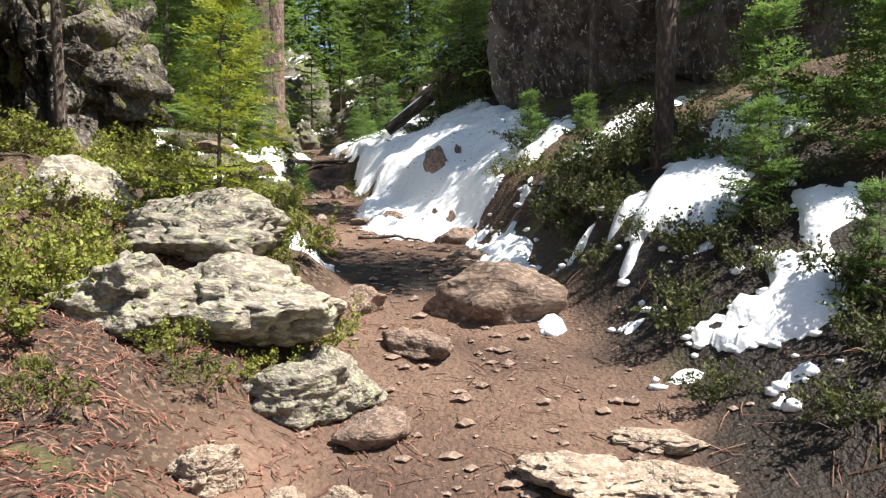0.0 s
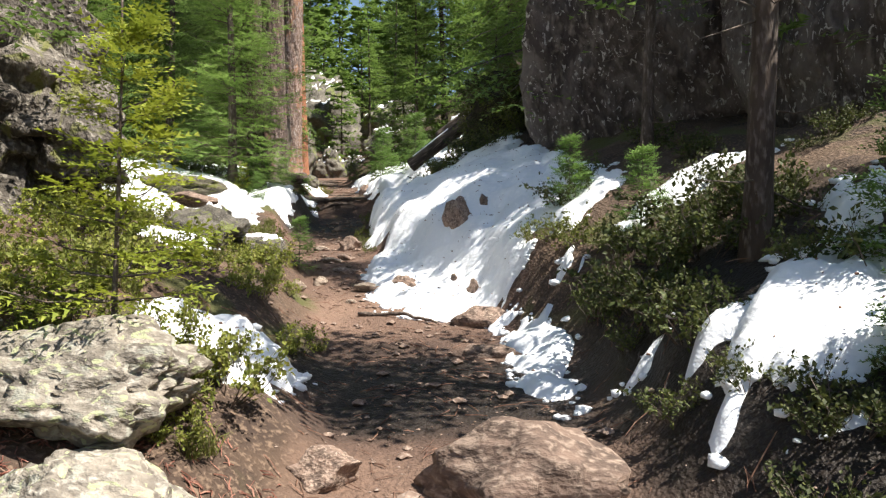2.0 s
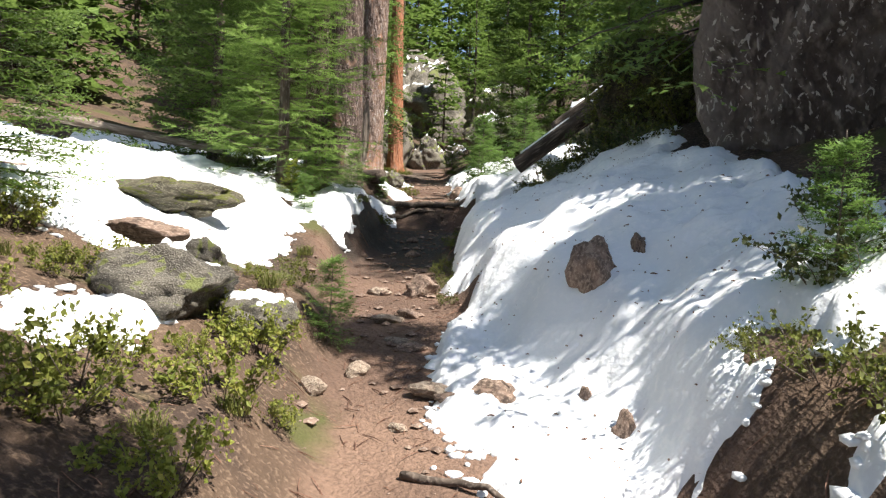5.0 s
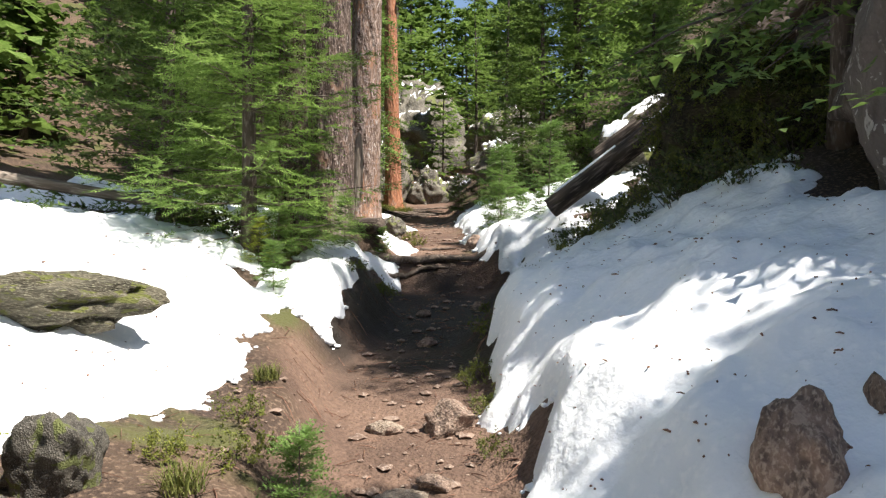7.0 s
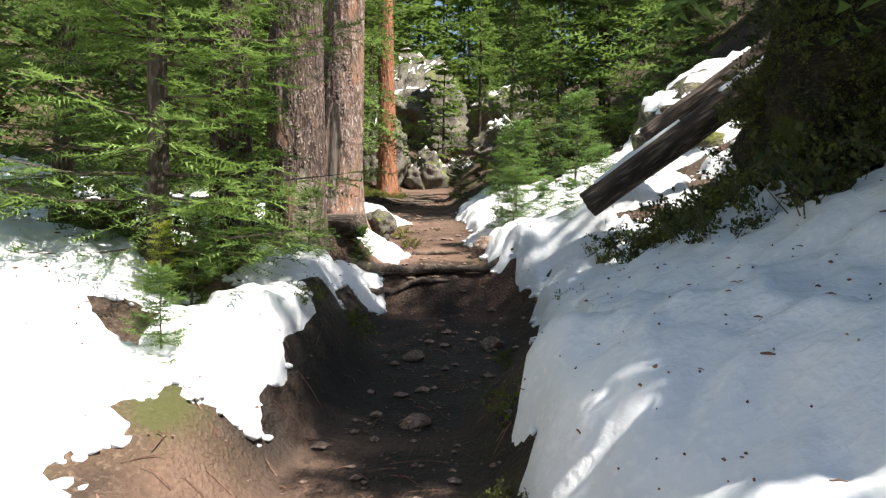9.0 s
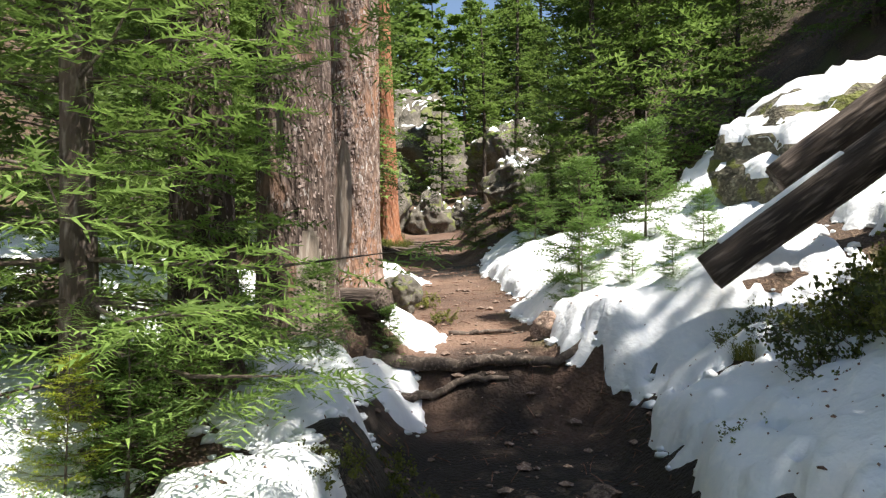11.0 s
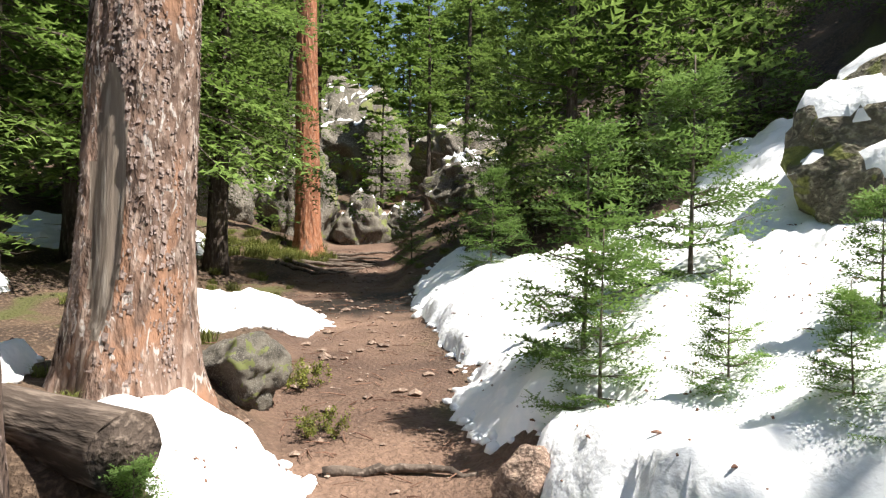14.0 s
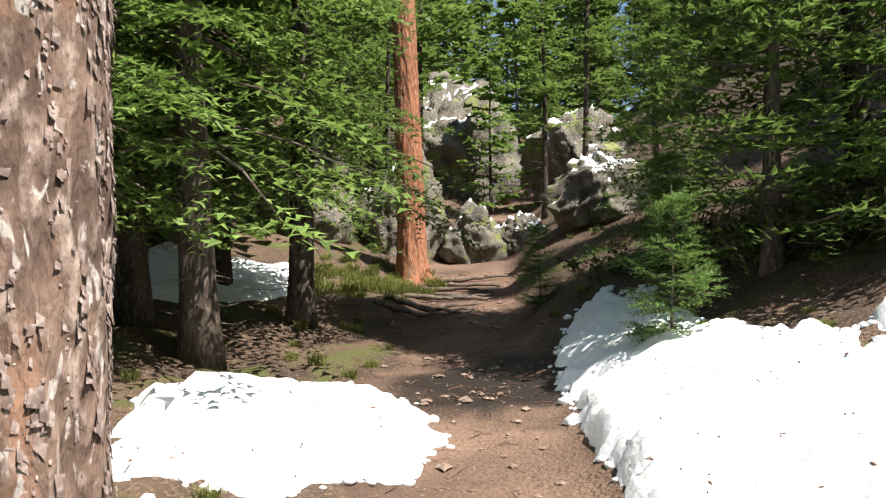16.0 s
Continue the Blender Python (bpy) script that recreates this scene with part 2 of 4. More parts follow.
def land(x, y, rough=True):
    """Height of the ground."""
    x, y = np.asarray(x, float), np.asarray(y, float)
    zc = sum(along(TRAIL, 2, y + o) for o in (-0.08, 0, 0.08)) / 3
    zc = zc + np.maximum(y - 40, 0) * 0.3 * np.exp(-np.maximum(y - 40, 0) / 120) + np.minimum(y + 4, 0) * 0.05
    xc = sum(along(TRAIL, 1, y + o) for o in (-0.6, -0.2, 0.2, 0.6)) / 4
    half = along(TRAIL, 3, y)
    d = x - xc + 0.12 * vnoise(x * 1.3, y * 1.3, 3)
    a = np.abs(d)
    near = smooth(half * 0.75, 1.1 * half + 0.34, a)
    out = 0.0
    for side, c in ((-1, 1), (1, 4)):
        h1, h2, h5 = (sum(along(BANKS, c + k, y + o) for o in (-0.5, 0, 0.5)) / 3 for k in range(3))
        rise = np.where(a < 1, h1 * np.clip(a * (1.3 if side < 0 else 1.0), 0, 1), np.where(a < 2.5, h1 + (h2 - h1) * (a - 1) / 1.5, h2 + (h5 - h2) * (a - 2.5) / 2.5))
        far = np.maximum(a - 5, 0)
        rise = rise + far * (0.16 if side < 0 else 0.28) * np.exp(-far / 60)
        out = out + np.where((d < 0) == (side < 0), rise, 0)
    z = zc + out * near
    if rough:
        z = z + (0.05 + 0.1 * near) * fbm(x * 0.9, y * 0.9, 5) * np.clip(near + 0.15, 0, 1)
        z = z + (0.018 + 0.03 * near) * fbm(x * 4.2, y * 4.2, 9)
    return z


def land_at(x, y):
    return float(land(x, y))


# snow: centre x, y, half lengths, turn in degrees
SNOW_RIGHT = [
    (0.95, 8.3, 0.5, 0.95, 0),     (0.1, 9.4, 1.2, 2.0, 0), (-0.45, 11.6, 1.15, 1.5, 0), (-0.75, 13.1, 0.85, 0.9, 0), (0.45, 6.7, 0.2, 1.0, 12), (1.5, 7.0, 0.9, 0.28, 10),
    (1.5, 4.5, 0.34, 0.55, -25), (2.1, 5.15, 0.42, 0.6, 0), (1.25, 4.75, 0.28, 0.16, 15), (1.0, 5.2, 0.22, 0.1, 0), (1.6, 3.45, 0.36, 0.3, 20), (1.48, 2.92, 0.14, 0.2, 0), (1.24, 2.47, 0.1, 0.08, 0),
    (1.12, 3.3, 0.12, 0.08, 0), (0.76, 4.03, 0.3, 0.15, -15), (0.98, 3.8, 0.14, 0.1, 0), (0.55, 5.7, 0.2, 0.3, 20), (0.8, 5.2, 0.18, 0.1, 0), (2.0, 3.75, 0.22, 0.26, 0), (-0.55, 14.1, 0.95, 0.95, 0), (-1.2, 15.4, 0.95, 0.8, 0),
    (-1.4, 16.9, 1.05, 1.3, 0), (-2.35, 19.2, 0.65, 1.3, 10), (-2.75, 20.7, 0.5, 1.2, 8), (0.5, 19.5, 1.0, 1.6, 0), (0.6, 15.6, 0.7, 0.8, 0), (-0.6, 18.6, 0.9, 1.0, 0), (-0.2, 17.0, 0.8, 0.8, 0), (-1.9, 18.2, 0.7, 0.9, 0)]
SNOW_LEFT = [
    (-6.9, 10.4, 1.3, 1.5, 0), (-7.2, 14.8, 1.3, 1.3, 0),     (-1.35, 5.3, 0.42, 0.6, -20), (-1.0, 4.75, 0.16, 0.3, 0), (-2.5, 7.5, 0.25, 0.5, 0), (-3.8, 10.1, 1.15, 1.65, 0), (-2.85, 12.0, 0.35, 0.9, 0),
    (-5.0, 12.0, 1.5, 1.3, 0), (-3.2, 13.4, 0.32, 0.6, 0), (-3.55, 14.1, 0.4, 0.4, 0), (-3.05, 14.75, 0.3, 0.36, 0), (-3.3, 15.55, 0.35, 0.45, 0),
    (-4.55, 18.7, 0.85, 1.05, 0), (-4.9, 15.5, 0.8, 0.9, 0), (-7.5, 17.5, 1.6, 1.6, 0), (-8.5, 12.5, 1.8, 1.8, 0), (-8, 23.0, 1.3, 1.5, 0),
    (-4.4, 29.0, 0.6, 0.8, 0), (-3.0, 33.0, 1.0, 1.6, 0)]


def snow_depth(x, y):
    """Thickness of the snow, negative where there is none."""
    x, y = np.asarray(x, float), np.asarray(y, float)
    best = np.full(x.shape, -9.0)
    wob = 0.4 * fbm(x * 1.6, y * 1.6, 21) + 0.3 * fbm(x * 4.5 + 0.7 * y, y * 4.5 - 0.7 * x, 27) + 0.09 * vnoise(x * 15 + 4 * y, y * 15 - 4 * x, 29)
    for cx, cy, rx, ry, turn in SNOW_RIGHT + SNOW_LEFT:
        c, s = math.cos(math.radians(turn)), math.sin(math.radians(turn))
        u, v = (c * (x - cx) + s * (y - cy)) / rx, (-s * (x - cx) + c * (y - cy)) / ry
        m = min(rx, ry)
        best = np.maximum(best, (1 - np.sqrt(u * u + v * v)) * m + wob * min(0.42, 0.9 * m))
    # holes melted through to the brush
    melt = sum(m * np.exp(-((x - hx) ** 2 + (y - hy) ** 2) / w) for hx, hy, w, m in ((-0.65, 13.9, 1.4, 1.8), (1.7, 4.2, 1.6, 0.95), (0.9, 7.1, 0.7, 1.0), (-1.2, 5.2, 0.5, 0.8), (-1.5, 13.0, 0.5, 0.7)))
    # the walls of the gully stay bare
    walls = smooth(10.6, 11.4, y) * (1 - smooth(14.6, 15.1, y)) * (1 - smooth(0.4, 0.7, np.abs(x - along(TRAIL, 1, y) + 0.12 * vnoise(x * 5, y * 5, 61))))
    return best - 0.9 * walls - 0.5 * np.maximum(0, fbm(x * 2.7, y * 2.7, 53) - 0.42) - melt * np.maximum(0, fbm(x * 3.9, y * 3.9, 57))


# ---- mesh helpers ----
def mesh_of(name, verts, faces, mat, flat=False):
    me = bpy.data.meshes.new(name)
    me.from_pydata(np.asarray(verts).tolist() if isinstance(verts, np.ndarray) else verts, [], faces)
    me.materials.append(mat)
    if not flat:
        me.polygons.foreach_set("use_smooth", np.ones(len(me.polygons), bool))
    me.update()
    return me


def grid_faces(nu, nv, keep=None):
    """Quads of a grid of nu by nv points, numbered u * nv + v."""
    i, j = np.meshgrid(np.arange(nu - 1), np.arange(nv - 1), indexing="ij")
    q = np.stack([i * nv + j, (i + 1) * nv + j, (i + 1) * nv + j + 1, i * nv + j + 1], -1).reshape(-1, 4)
    return q if keep is None else q[keep.reshape(-1)]


def spaced(lo, hi, step, reach, grow=1.22):
    core = list(np.arange(lo, hi + 1e-6, step))
    s, a, b = step, core[0], core[-1]
    while b < reach:
        s *= grow
        a, b = a - s, b + s
        core = [a] + core + [b]
    return np.array(core)


# ---- ground ----
gx, gy = spaced(-7.0, 4.0, 0.09, 900), spaced(-1.0, 29.0, 0.09, 900)
X, Y = np.meshgrid(gx, gy, indexing="ij")
Z = land(X, Y)
ground = new("ground", mesh_of("ground", np.stack([X, Y, Z], -1).reshape(-1, 3), grid_faces(len(gx), len(gy)).tolist(), M_SOIL))
tagged(ground, "brown forest soil with a trodden reddish dirt trail", "ground", kind="structure")
offset = np.abs(X - along(TRAIL, 1, Y) + 0.25 * vnoise(X * 2, Y * 2, 31) + 0.1 * vnoise(X * 7, Y * 7, 33))
trodden = 1 - smooth(along(TRAIL, 3, Y) * 0.95, along(TRAIL, 3, Y) * 1.15 + 0.15, offset)
# wet ground, with the shade of gully and right bank painted into it
wet_shade_spots = 0.0
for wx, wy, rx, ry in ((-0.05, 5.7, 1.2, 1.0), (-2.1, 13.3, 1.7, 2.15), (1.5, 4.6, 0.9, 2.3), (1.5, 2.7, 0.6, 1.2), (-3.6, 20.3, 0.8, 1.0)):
    wet_shade_spots = np.maximum(wet_shade_spots, 1 - smooth(0.6, 1.15, np.sqrt(((X - wx) / rx) ** 2 + ((Y - wy) / ry) ** 2) + 0.3 * vnoise(X * 3, Y * 3, 37) + 0.1 * vnoise(X * 9, Y * 9, 39)))
for attr, val in (("trodden", trodden), ("damp_shade", wet_shade_spots * 0.97)):
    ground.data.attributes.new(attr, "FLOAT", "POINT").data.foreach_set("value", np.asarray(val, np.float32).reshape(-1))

# ---- snow ----
sx, sy = np.concatenate([np.arange(-10.5, -5.2, 0.07), np.arange(-5.2, 3.4, 0.036)]), np.arange(1.9, 24.0, 0.04)
X, Y = np.meshgrid(sx, sy, indexing="ij")
S = snow_depth(X, Y)
lumps = 0.06 * fbm(X * 2.3, Y * 2.3, 41) + 0.055 * fbm(X * 6.5, Y * 6.5, 43)
Zs = land(X, Y) - 0.035 + np.where(S > 0, 0.15 * (1 - np.exp(-S / 0.07)), 0.3 * S) + lumps * smooth(0, 0.12, S)
cell = np.maximum(np.maximum(S[:-1, :-1], S[1:, :-1]), np.maximum(S[:-1, 1:], S[1:, 1:])) > -0.02
for snow_name, side in (("snow_bank", 1), ("snow_patch", -1)):
    side_of = (X - along(TRAIL, 1, Y))[:-1, :-1] * side > 0
    quads = grid_faces(len(sx), len(sy), cell & side_of)
    used, inv = np.unique(quads, return_inverse=True)
    P = np.stack([X, Y, Zs], -1).reshape(-1, 3)[used]
    ob = new(snow_name, mesh_of(snow_name, P, inv.reshape(-1, 4).tolist(), M_SNOW))
    tagged(ob, "melting white snow with ragged edges beside the trail", "snow", kind="stuff")


# lumps of old snow along the melting edges
clump_rng = random.Random(5)
ball = bmesh.new()
bmesh.ops.create_icosphere(ball, subdivisions=1, radius=1.0)
BALL_V, BALL_F = np.array([v.co for v in ball.verts]), [tuple(v.index for v in f.verts) for f in ball.faces]
ball.free()
for clump_name, side in (("snow_clumps", 1), ("snow_clumps", -1)):
    edge = (S > -0.03) & (S < 0.05) & ((X - along(TRAIL, 1, Y)) * side > 0) & (np.abs(X - along(TRAIL, 1, Y)) < 3.2)
    ii, jj = np.nonzero(edge)
    V, F = [], []
    for _ in range(750):
        k = clump_rng.randrange(len(ii))
        x, y = X[ii[k], jj[k]], Y[ii[k], jj[k]]
        r = 0.014 + 0.03 * clump_rng.random() ** 2
        P = BALL_V * (1 + 0.45 * vnoise(BALL_V[:, 0] * 1.8 + 9 * _, BALL_V[:, 1] * 2 + BALL_V[:, 2] * 1.7, 3))[:, None]
        P = P * (r * clump_rng.uniform(0.9, 1.6), r * clump_rng.uniform(0.9, 1.6), r * clump_rng.uniform(0.55, 0.85))
        F += [tuple(i + len(V) * len(BALL_V) for i in f) for f in BALL_F]
        V.append(P + (x, y, land_at(x, y) + 0.1 * r))
    ob = new(clump_name, mesh_of(clump_name, np.concatenate(V), F, M_SNOW))
    tagged(ob, "crumbling lumps of old snow along the trail", "snow", kind="stuff")


# ---- rocks ----
def rock_mesh(name, seed, mat, detail=4, rough=0.22, cuts=7, layered=0.0):
    """A unit boulder: a ball cut by planes, then roughened."""
    rnd = random.Random(seed)
    bm = bmesh.new()
    bmesh.ops.create_icosphere(bm, subdivisions=detail, radius=1.0)
    planes = []
    for _ in range(cuts):
        n = Vector((rnd.uniform(-1, 1), rnd.uniform(-1, 1), rnd.uniform(-0.6, 1))).normalized()
        planes.append((n, rnd.uniform(0.55, 0.85)))
    shift = Vector((seed * 3.7, seed * 1.3, seed * 2.1))
    for v in bm.verts:
        p = v.co.copy()
        for n, d in planes:
            over = p.dot(n) - d
            if over > 0:
                p -= n * over * 0.88
        s = noise.fractal(p * 1.6 + shift, 1.0, 2.0, 4) * rough + noise.fractal(p * 6 + shift, 1.0, 2.0, 3) * rough * 0.3
        if layered:
            s += layered * (abs(noise.noise(Vector((p.x * 1.2, p.y * 1.2, p.z * 5)) + shift)) - 0.3)
            crack = abs(noise.noise(Vector((p.x * 3, p.y * 3, p.z * 0.7)) - shift))
            s -= layered * 1.2 * max(0, 0.12 - crack) / 0.12
        v.co = p * (1 + s)
    me = bpy.data.meshes.new(name)
    bm.to_mesh(me)
    bm.free()
    me.materials.append(mat)
    me.polygons.foreach_set("use_smooth", np.ones(len(me.polygons), bool))
    return me


SHAPES = {}


def rock(x, y, sx, sy, sz, mat, label, turn=0, seed=0, name="rock", group="", sink=0.3, lean=0, detail=4, rough=0.22, layered=0.0, z=None):
    """A rock with half sizes sx, sy, sz, bedded in the ground."""
    key = (seed, mat.name, detail, rough, layered)
    if key not in SHAPES:
        SHAPES[key] = rock_mesh(name, seed, mat, detail, rough, layered=layered)
    ob = new(name, SHAPES[key])
    base = land_at(x, y) if z is None else z
    ob.matrix_basis = pose(x, y, base + sz * (1 - 2 * sink) * 0.75, lean, 0, turn) @ Matrix.Diagonal((sx, sy, sz, 1))
    return tagged(ob, label, "rock", group)


def snow_on(stone, seed, depth=0.09, steep=0.55, cover=-0.1):
    """Snow lying on the flatter top faces of a stone."""
    m = stone.matrix_basis
    me = stone.data
    turn = m.to_3x3().inverted().transposed()
    co = [m @ v.co for v in me.vertices]
    amount = []
    for v, p in zip(me.vertices, co):
        n = (turn @ v.normal).normalized()
        amount.append(min(1.0, max(-0.3, (n.z - steep) * 3 + noise.noise(p * 1.7 + Vector((seed, 0, 0))) * 0.8 - cover)))
    faces = [tuple(q.vertices) for q in me.polygons if max(amount[i] for i in q.vertices) > 0.0]
    keep = sorted({i for f in faces for i in f})
    at = {k: i for i, k in enumerate(keep)}
    V = [co[k] + Vector((0, 0, depth * max(0, amount[k]) ** 0.6 - (0.02 if amount[k] <= 0 else 0))) for k in keep]
    ob = new("snow_blanket", mesh_of("snow_blanket", np.array(V), [tuple(at[i] for i in f) for f in faces], M_SNOW))
    return tagged(ob, "old snow lying on top of a boulder", "snow", kind="stuff")


def snow_top(x, y):
    s = snow_depth(np.array([x]), np.array([y]))[0]
    lump = 0.06 * fbm(x * 2.3, y * 2.3, 41) + 0.055 * fbm(x * 6.5, y * 6.5, 43)
    return land_at(x, y) - 0.035 + 0.15 * (1 - math.exp(-s / 0.07)) + float(lump) * float(smooth(0, 0.12, s))


# ---- leaves and needles ----
def turned(dirs, ups):
    """Frames (n, 3, 3) with columns along, side, up."""
    d = dirs / np.linalg.norm(dirs, axis=1, keepdims=True)
    s = np.cross(ups, d)
    s /= np.linalg.norm(s, axis=1, keepdims=True) + 1e-9
    return np.stack([d, s, np.cross(d, s)], -1)


def twig_shape(needles, rng, wide):
    """Triangles of one needled shoot of unit length along x."""
    t = np.repeat(np.linspace(0.05, 1.0, needles // 2), 2)
    n = len(t)
    side = np.where(np.arange(n) % 2 == 0, 1.0, -1.0)
    roll = rng.uniform(-0.5, 1.0, n)
    ln = rng.uniform(0.2, 0.32, n) * (1.1 - 0.45 * t)
    base = np.stack([t, np.zeros(n), np.zeros(n)], -1)
    tip = base + np.stack([ln * 0.75, side * ln * np.cos(roll) * 0.9, ln * np.sin(roll) * 0.7], -1)
    w = np.array([wide, 0, 0.3 * wide])
    return np.stack([base - w, base + w, tip], 1)


def shoots(starts, dirs, ups, lens, needles, rng, wide):
    tris = []
    R = turned(dirs, ups)
    for k in range(3):
        sel = np.arange(len(starts)) % 3 == k
        if not sel.any():
            continue
        T = twig_shape(needles, rng, wide).reshape(-1, 3)
        P = np.einsum("nij,kj->nki", R[sel], T) * lens[sel][:, None, None] + starts[sel][:, None]
        tris.append(P.reshape(-1, 3))
    return np.concatenate(tris)


def tube(points, radii, seg=7):
    """Rings along a line of points."""
    pts = np.asarray(points, float)
    d = np.gradient(pts, axis=0)
    up = np.tile(np.array([0.31, 0.17, 0.93]), (len(pts), 1))
    R = turned(d, up)
    a = np.linspace(0, 2 * math.pi, seg, endpoint=False)
    ring = R[:, :, 1][:, None] * np.cos(a)[None, :, None] + R[:, :, 2][:, None] * np.sin(a)[None, :, None]
    V = pts[:, None] + ring * np.asarray(radii)[:, None, None]
    F = []
    for i in range(len(pts) - 1):
        for j in range(seg):
            F.append((i * seg + j, i * seg + (j + 1) % seg, (i + 1) * seg + (j + 1) % seg, (i + 1) * seg + j))
    F.append(tuple(reversed(range(seg))))
    F.append(tuple((len(pts) - 1) * seg + j for j in range(seg)))
    return V.reshape(-1, 3), F


def joined(pieces):
    V, F, o = [], [], 0
    for v, f in pieces:
        V.append(v)
        F += [tuple(i + o for i in q) for q in f]
        o += len(v)
    return np.concatenate(V), F


def conifer(seed, height, radius, clear=0.1, layers=22, per=6, needles=12, wide=0.035, trunk_r=0.06, mats=None, droop=0.25, shoot=0.16, dead=0, name="spruce_tree",
            label="green spruce with drooping needled branches", twigs=6, sub=3, group="", top_power=0.85):
    """A conifer at the origin: tapered trunk, limbs, needled shoots."""
    rng = np.random.default_rng(seed)
    needle_mat, bark_mat = mats or (M_NEEDLE, M_DARKBARK)
    hs = np.linspace(-0.15, height, 14)
    bend = 0.015 * height
    line = np.stack([bend * np.sin(hs / height * 2.5 + seed), bend * np.cos(hs / height * 2 + seed) - bend * math.cos(seed), hs], -1)
    rad = np.maximum(trunk_r * (1 - np.clip(hs, 0, None) / height) ** 0.8, 0.004) * (1 + 0.35 * np.exp(-np.clip(hs, 0, None) / 0.15))
    trunk = tube(line, rad, 10 if sub > 2 else 6)
    limbs, st, di, up, le = [], [], [], [], []
    for i in range(layers):
        f = (i + rng.uniform(-0.3, 0.3)) / layers
        h = height * (clear + (0.985 - clear) * np.clip(f, 0, 1))
        L0 = radius * (1 - np.clip(f, 0, 1)) ** top_power + 0.1 * radius
        p0 = np.array([np.interp(h, hs, line[:, k]) for k in range(3)])
        for k in range(per):
            az = rng.uniform(0, 2 * math.pi)
            L = L0 * rng.uniform(0.55, 1.15)
            out = np.array([math.cos(az), math.sin(az), 0])
            n = max(3, int(twigs * (0.4 + 0.6 * L / radius)))
            u = np.linspace(0.12, 1, n)
            drop = -droop * L * u ** 1.6 + 0.22 * L * u ** 3 * (1 if droop < 0.5 else 0.4) + 0.5 * f * L * u
            pts = p0 + out * (L * u)[:, None] + np.array([0, 0, 1]) * drop[:, None]
            limbs.append(tube(np.vstack([p0, pts[n // 2], pts[-1]]), [0.007 * L + 0.003, 0.004 * L + 0.002, 0.001], 4) if sub > 2 else tube(np.vstack([p0, pts[-1]]), [0.011 * L + 0.003, 0.002], 3))
            along_dir = np.gradient(np.vstack([p0, pts]), axis=0)[1:]
            cross = np.cross(along_dir, [0, 0, 1.0])
            cross /= np.linalg.norm(cross, axis=1, keepdims=True)
            along_n = along_dir / np.linalg.norm(along_dir, axis=1, keepdims=True)
            for sgn in (-1, 1):
                bd = along_n * 0.7 + sgn * cross * rng.uniform(0.6, 1.0, (n, 1)) + np.array([0, 0, -0.15]) + rng.normal(0, 0.12, pts.shape)
                bl = (0.48 * L * (1 - u) ** 0.8 + 0.35 * shoot)[:, None] * rng.uniform(0.7, 1.2, (n, 1))
                for q in range(sub):
                    v = (q + 0.4) / sub
                    kick = np.cross(bd, [0, 0, 1.0]) * (0.55 if q % 2 else -0.55)
                    st.append(pts + bd * bl * v + rng.normal(0, 0.006, pts.shape))
                    di.append(bd + kick * (0.2 if q == sub - 1 else 1) + np.array([0, 0, -0.1]) + rng.normal(0, 0.15, pts.shape))
                    le.append(shoot * rng.uniform(0.7, 1.3, n))
            st.append(pts[-1:])
            di.append(along_n[-1:])
            le.append(np.array([shoot * 0.9]))
    for k in range(dead):
        h, az = rng.uniform(0.02, clear + 0.25) * height, rng.uniform(0, 6.28)
        L = rng.uniform(0.2, 0.7)
        p0 = np.array([np.interp(h, hs, line[:, j]) for j in range(3)])
        out = np.array([math.cos(az), math.sin(az), rng.uniform(-0.5, 0.1)])
        limbs.append(tube([p0, p0 + out * L * 0.5 + rng.normal(0, 0.03, 3), p0 + out * L + rng.normal(0, 0.06, 3)], [0.007, 0.005, 0.002], 4))
    st, di, le = np.concatenate(st), np.concatenate(di), np.concatenate(le)
    up = np.tile(np.array([0.02, 0.03, 1.0]), (len(st), 1)) + rng.normal(0, 0.25, (len(st), 3))
    P = shoots(st, di, up, le, needles, rng, wide)
    tree = new(name)
    for part, me in (("trunk", mesh_of("trunk", *trunk, bark_mat)), ("limbs", mesh_of("limbs", *joined(limbs), M_TWIG)),
                     ("needles", mesh_of("needles", P, np.arange(len(P)).reshape(-1, 3).tolist(), needle_mat, flat=True))):
        piece = new(part, me)
        piece.parent = tree
        if part != "trunk":
            tagged(piece, kind="stuff")
    tagged(tree, label, "tree", group)
    return tree


def plant(tree, x, y, turn=0, size=1.0, lean=0, first=False):
    m = pose(x, y, land_at(x, y) - 0.02, lean, 0, turn)
    if first:
        tree.matrix_basis = m @ Matrix.Diagonal((size, size, size, 1))
        return tree
    ob = copy_thing(tree, m)
    ob.matrix_basis = m @ Matrix.Diagonal((size, size, size, 1))
    return ob


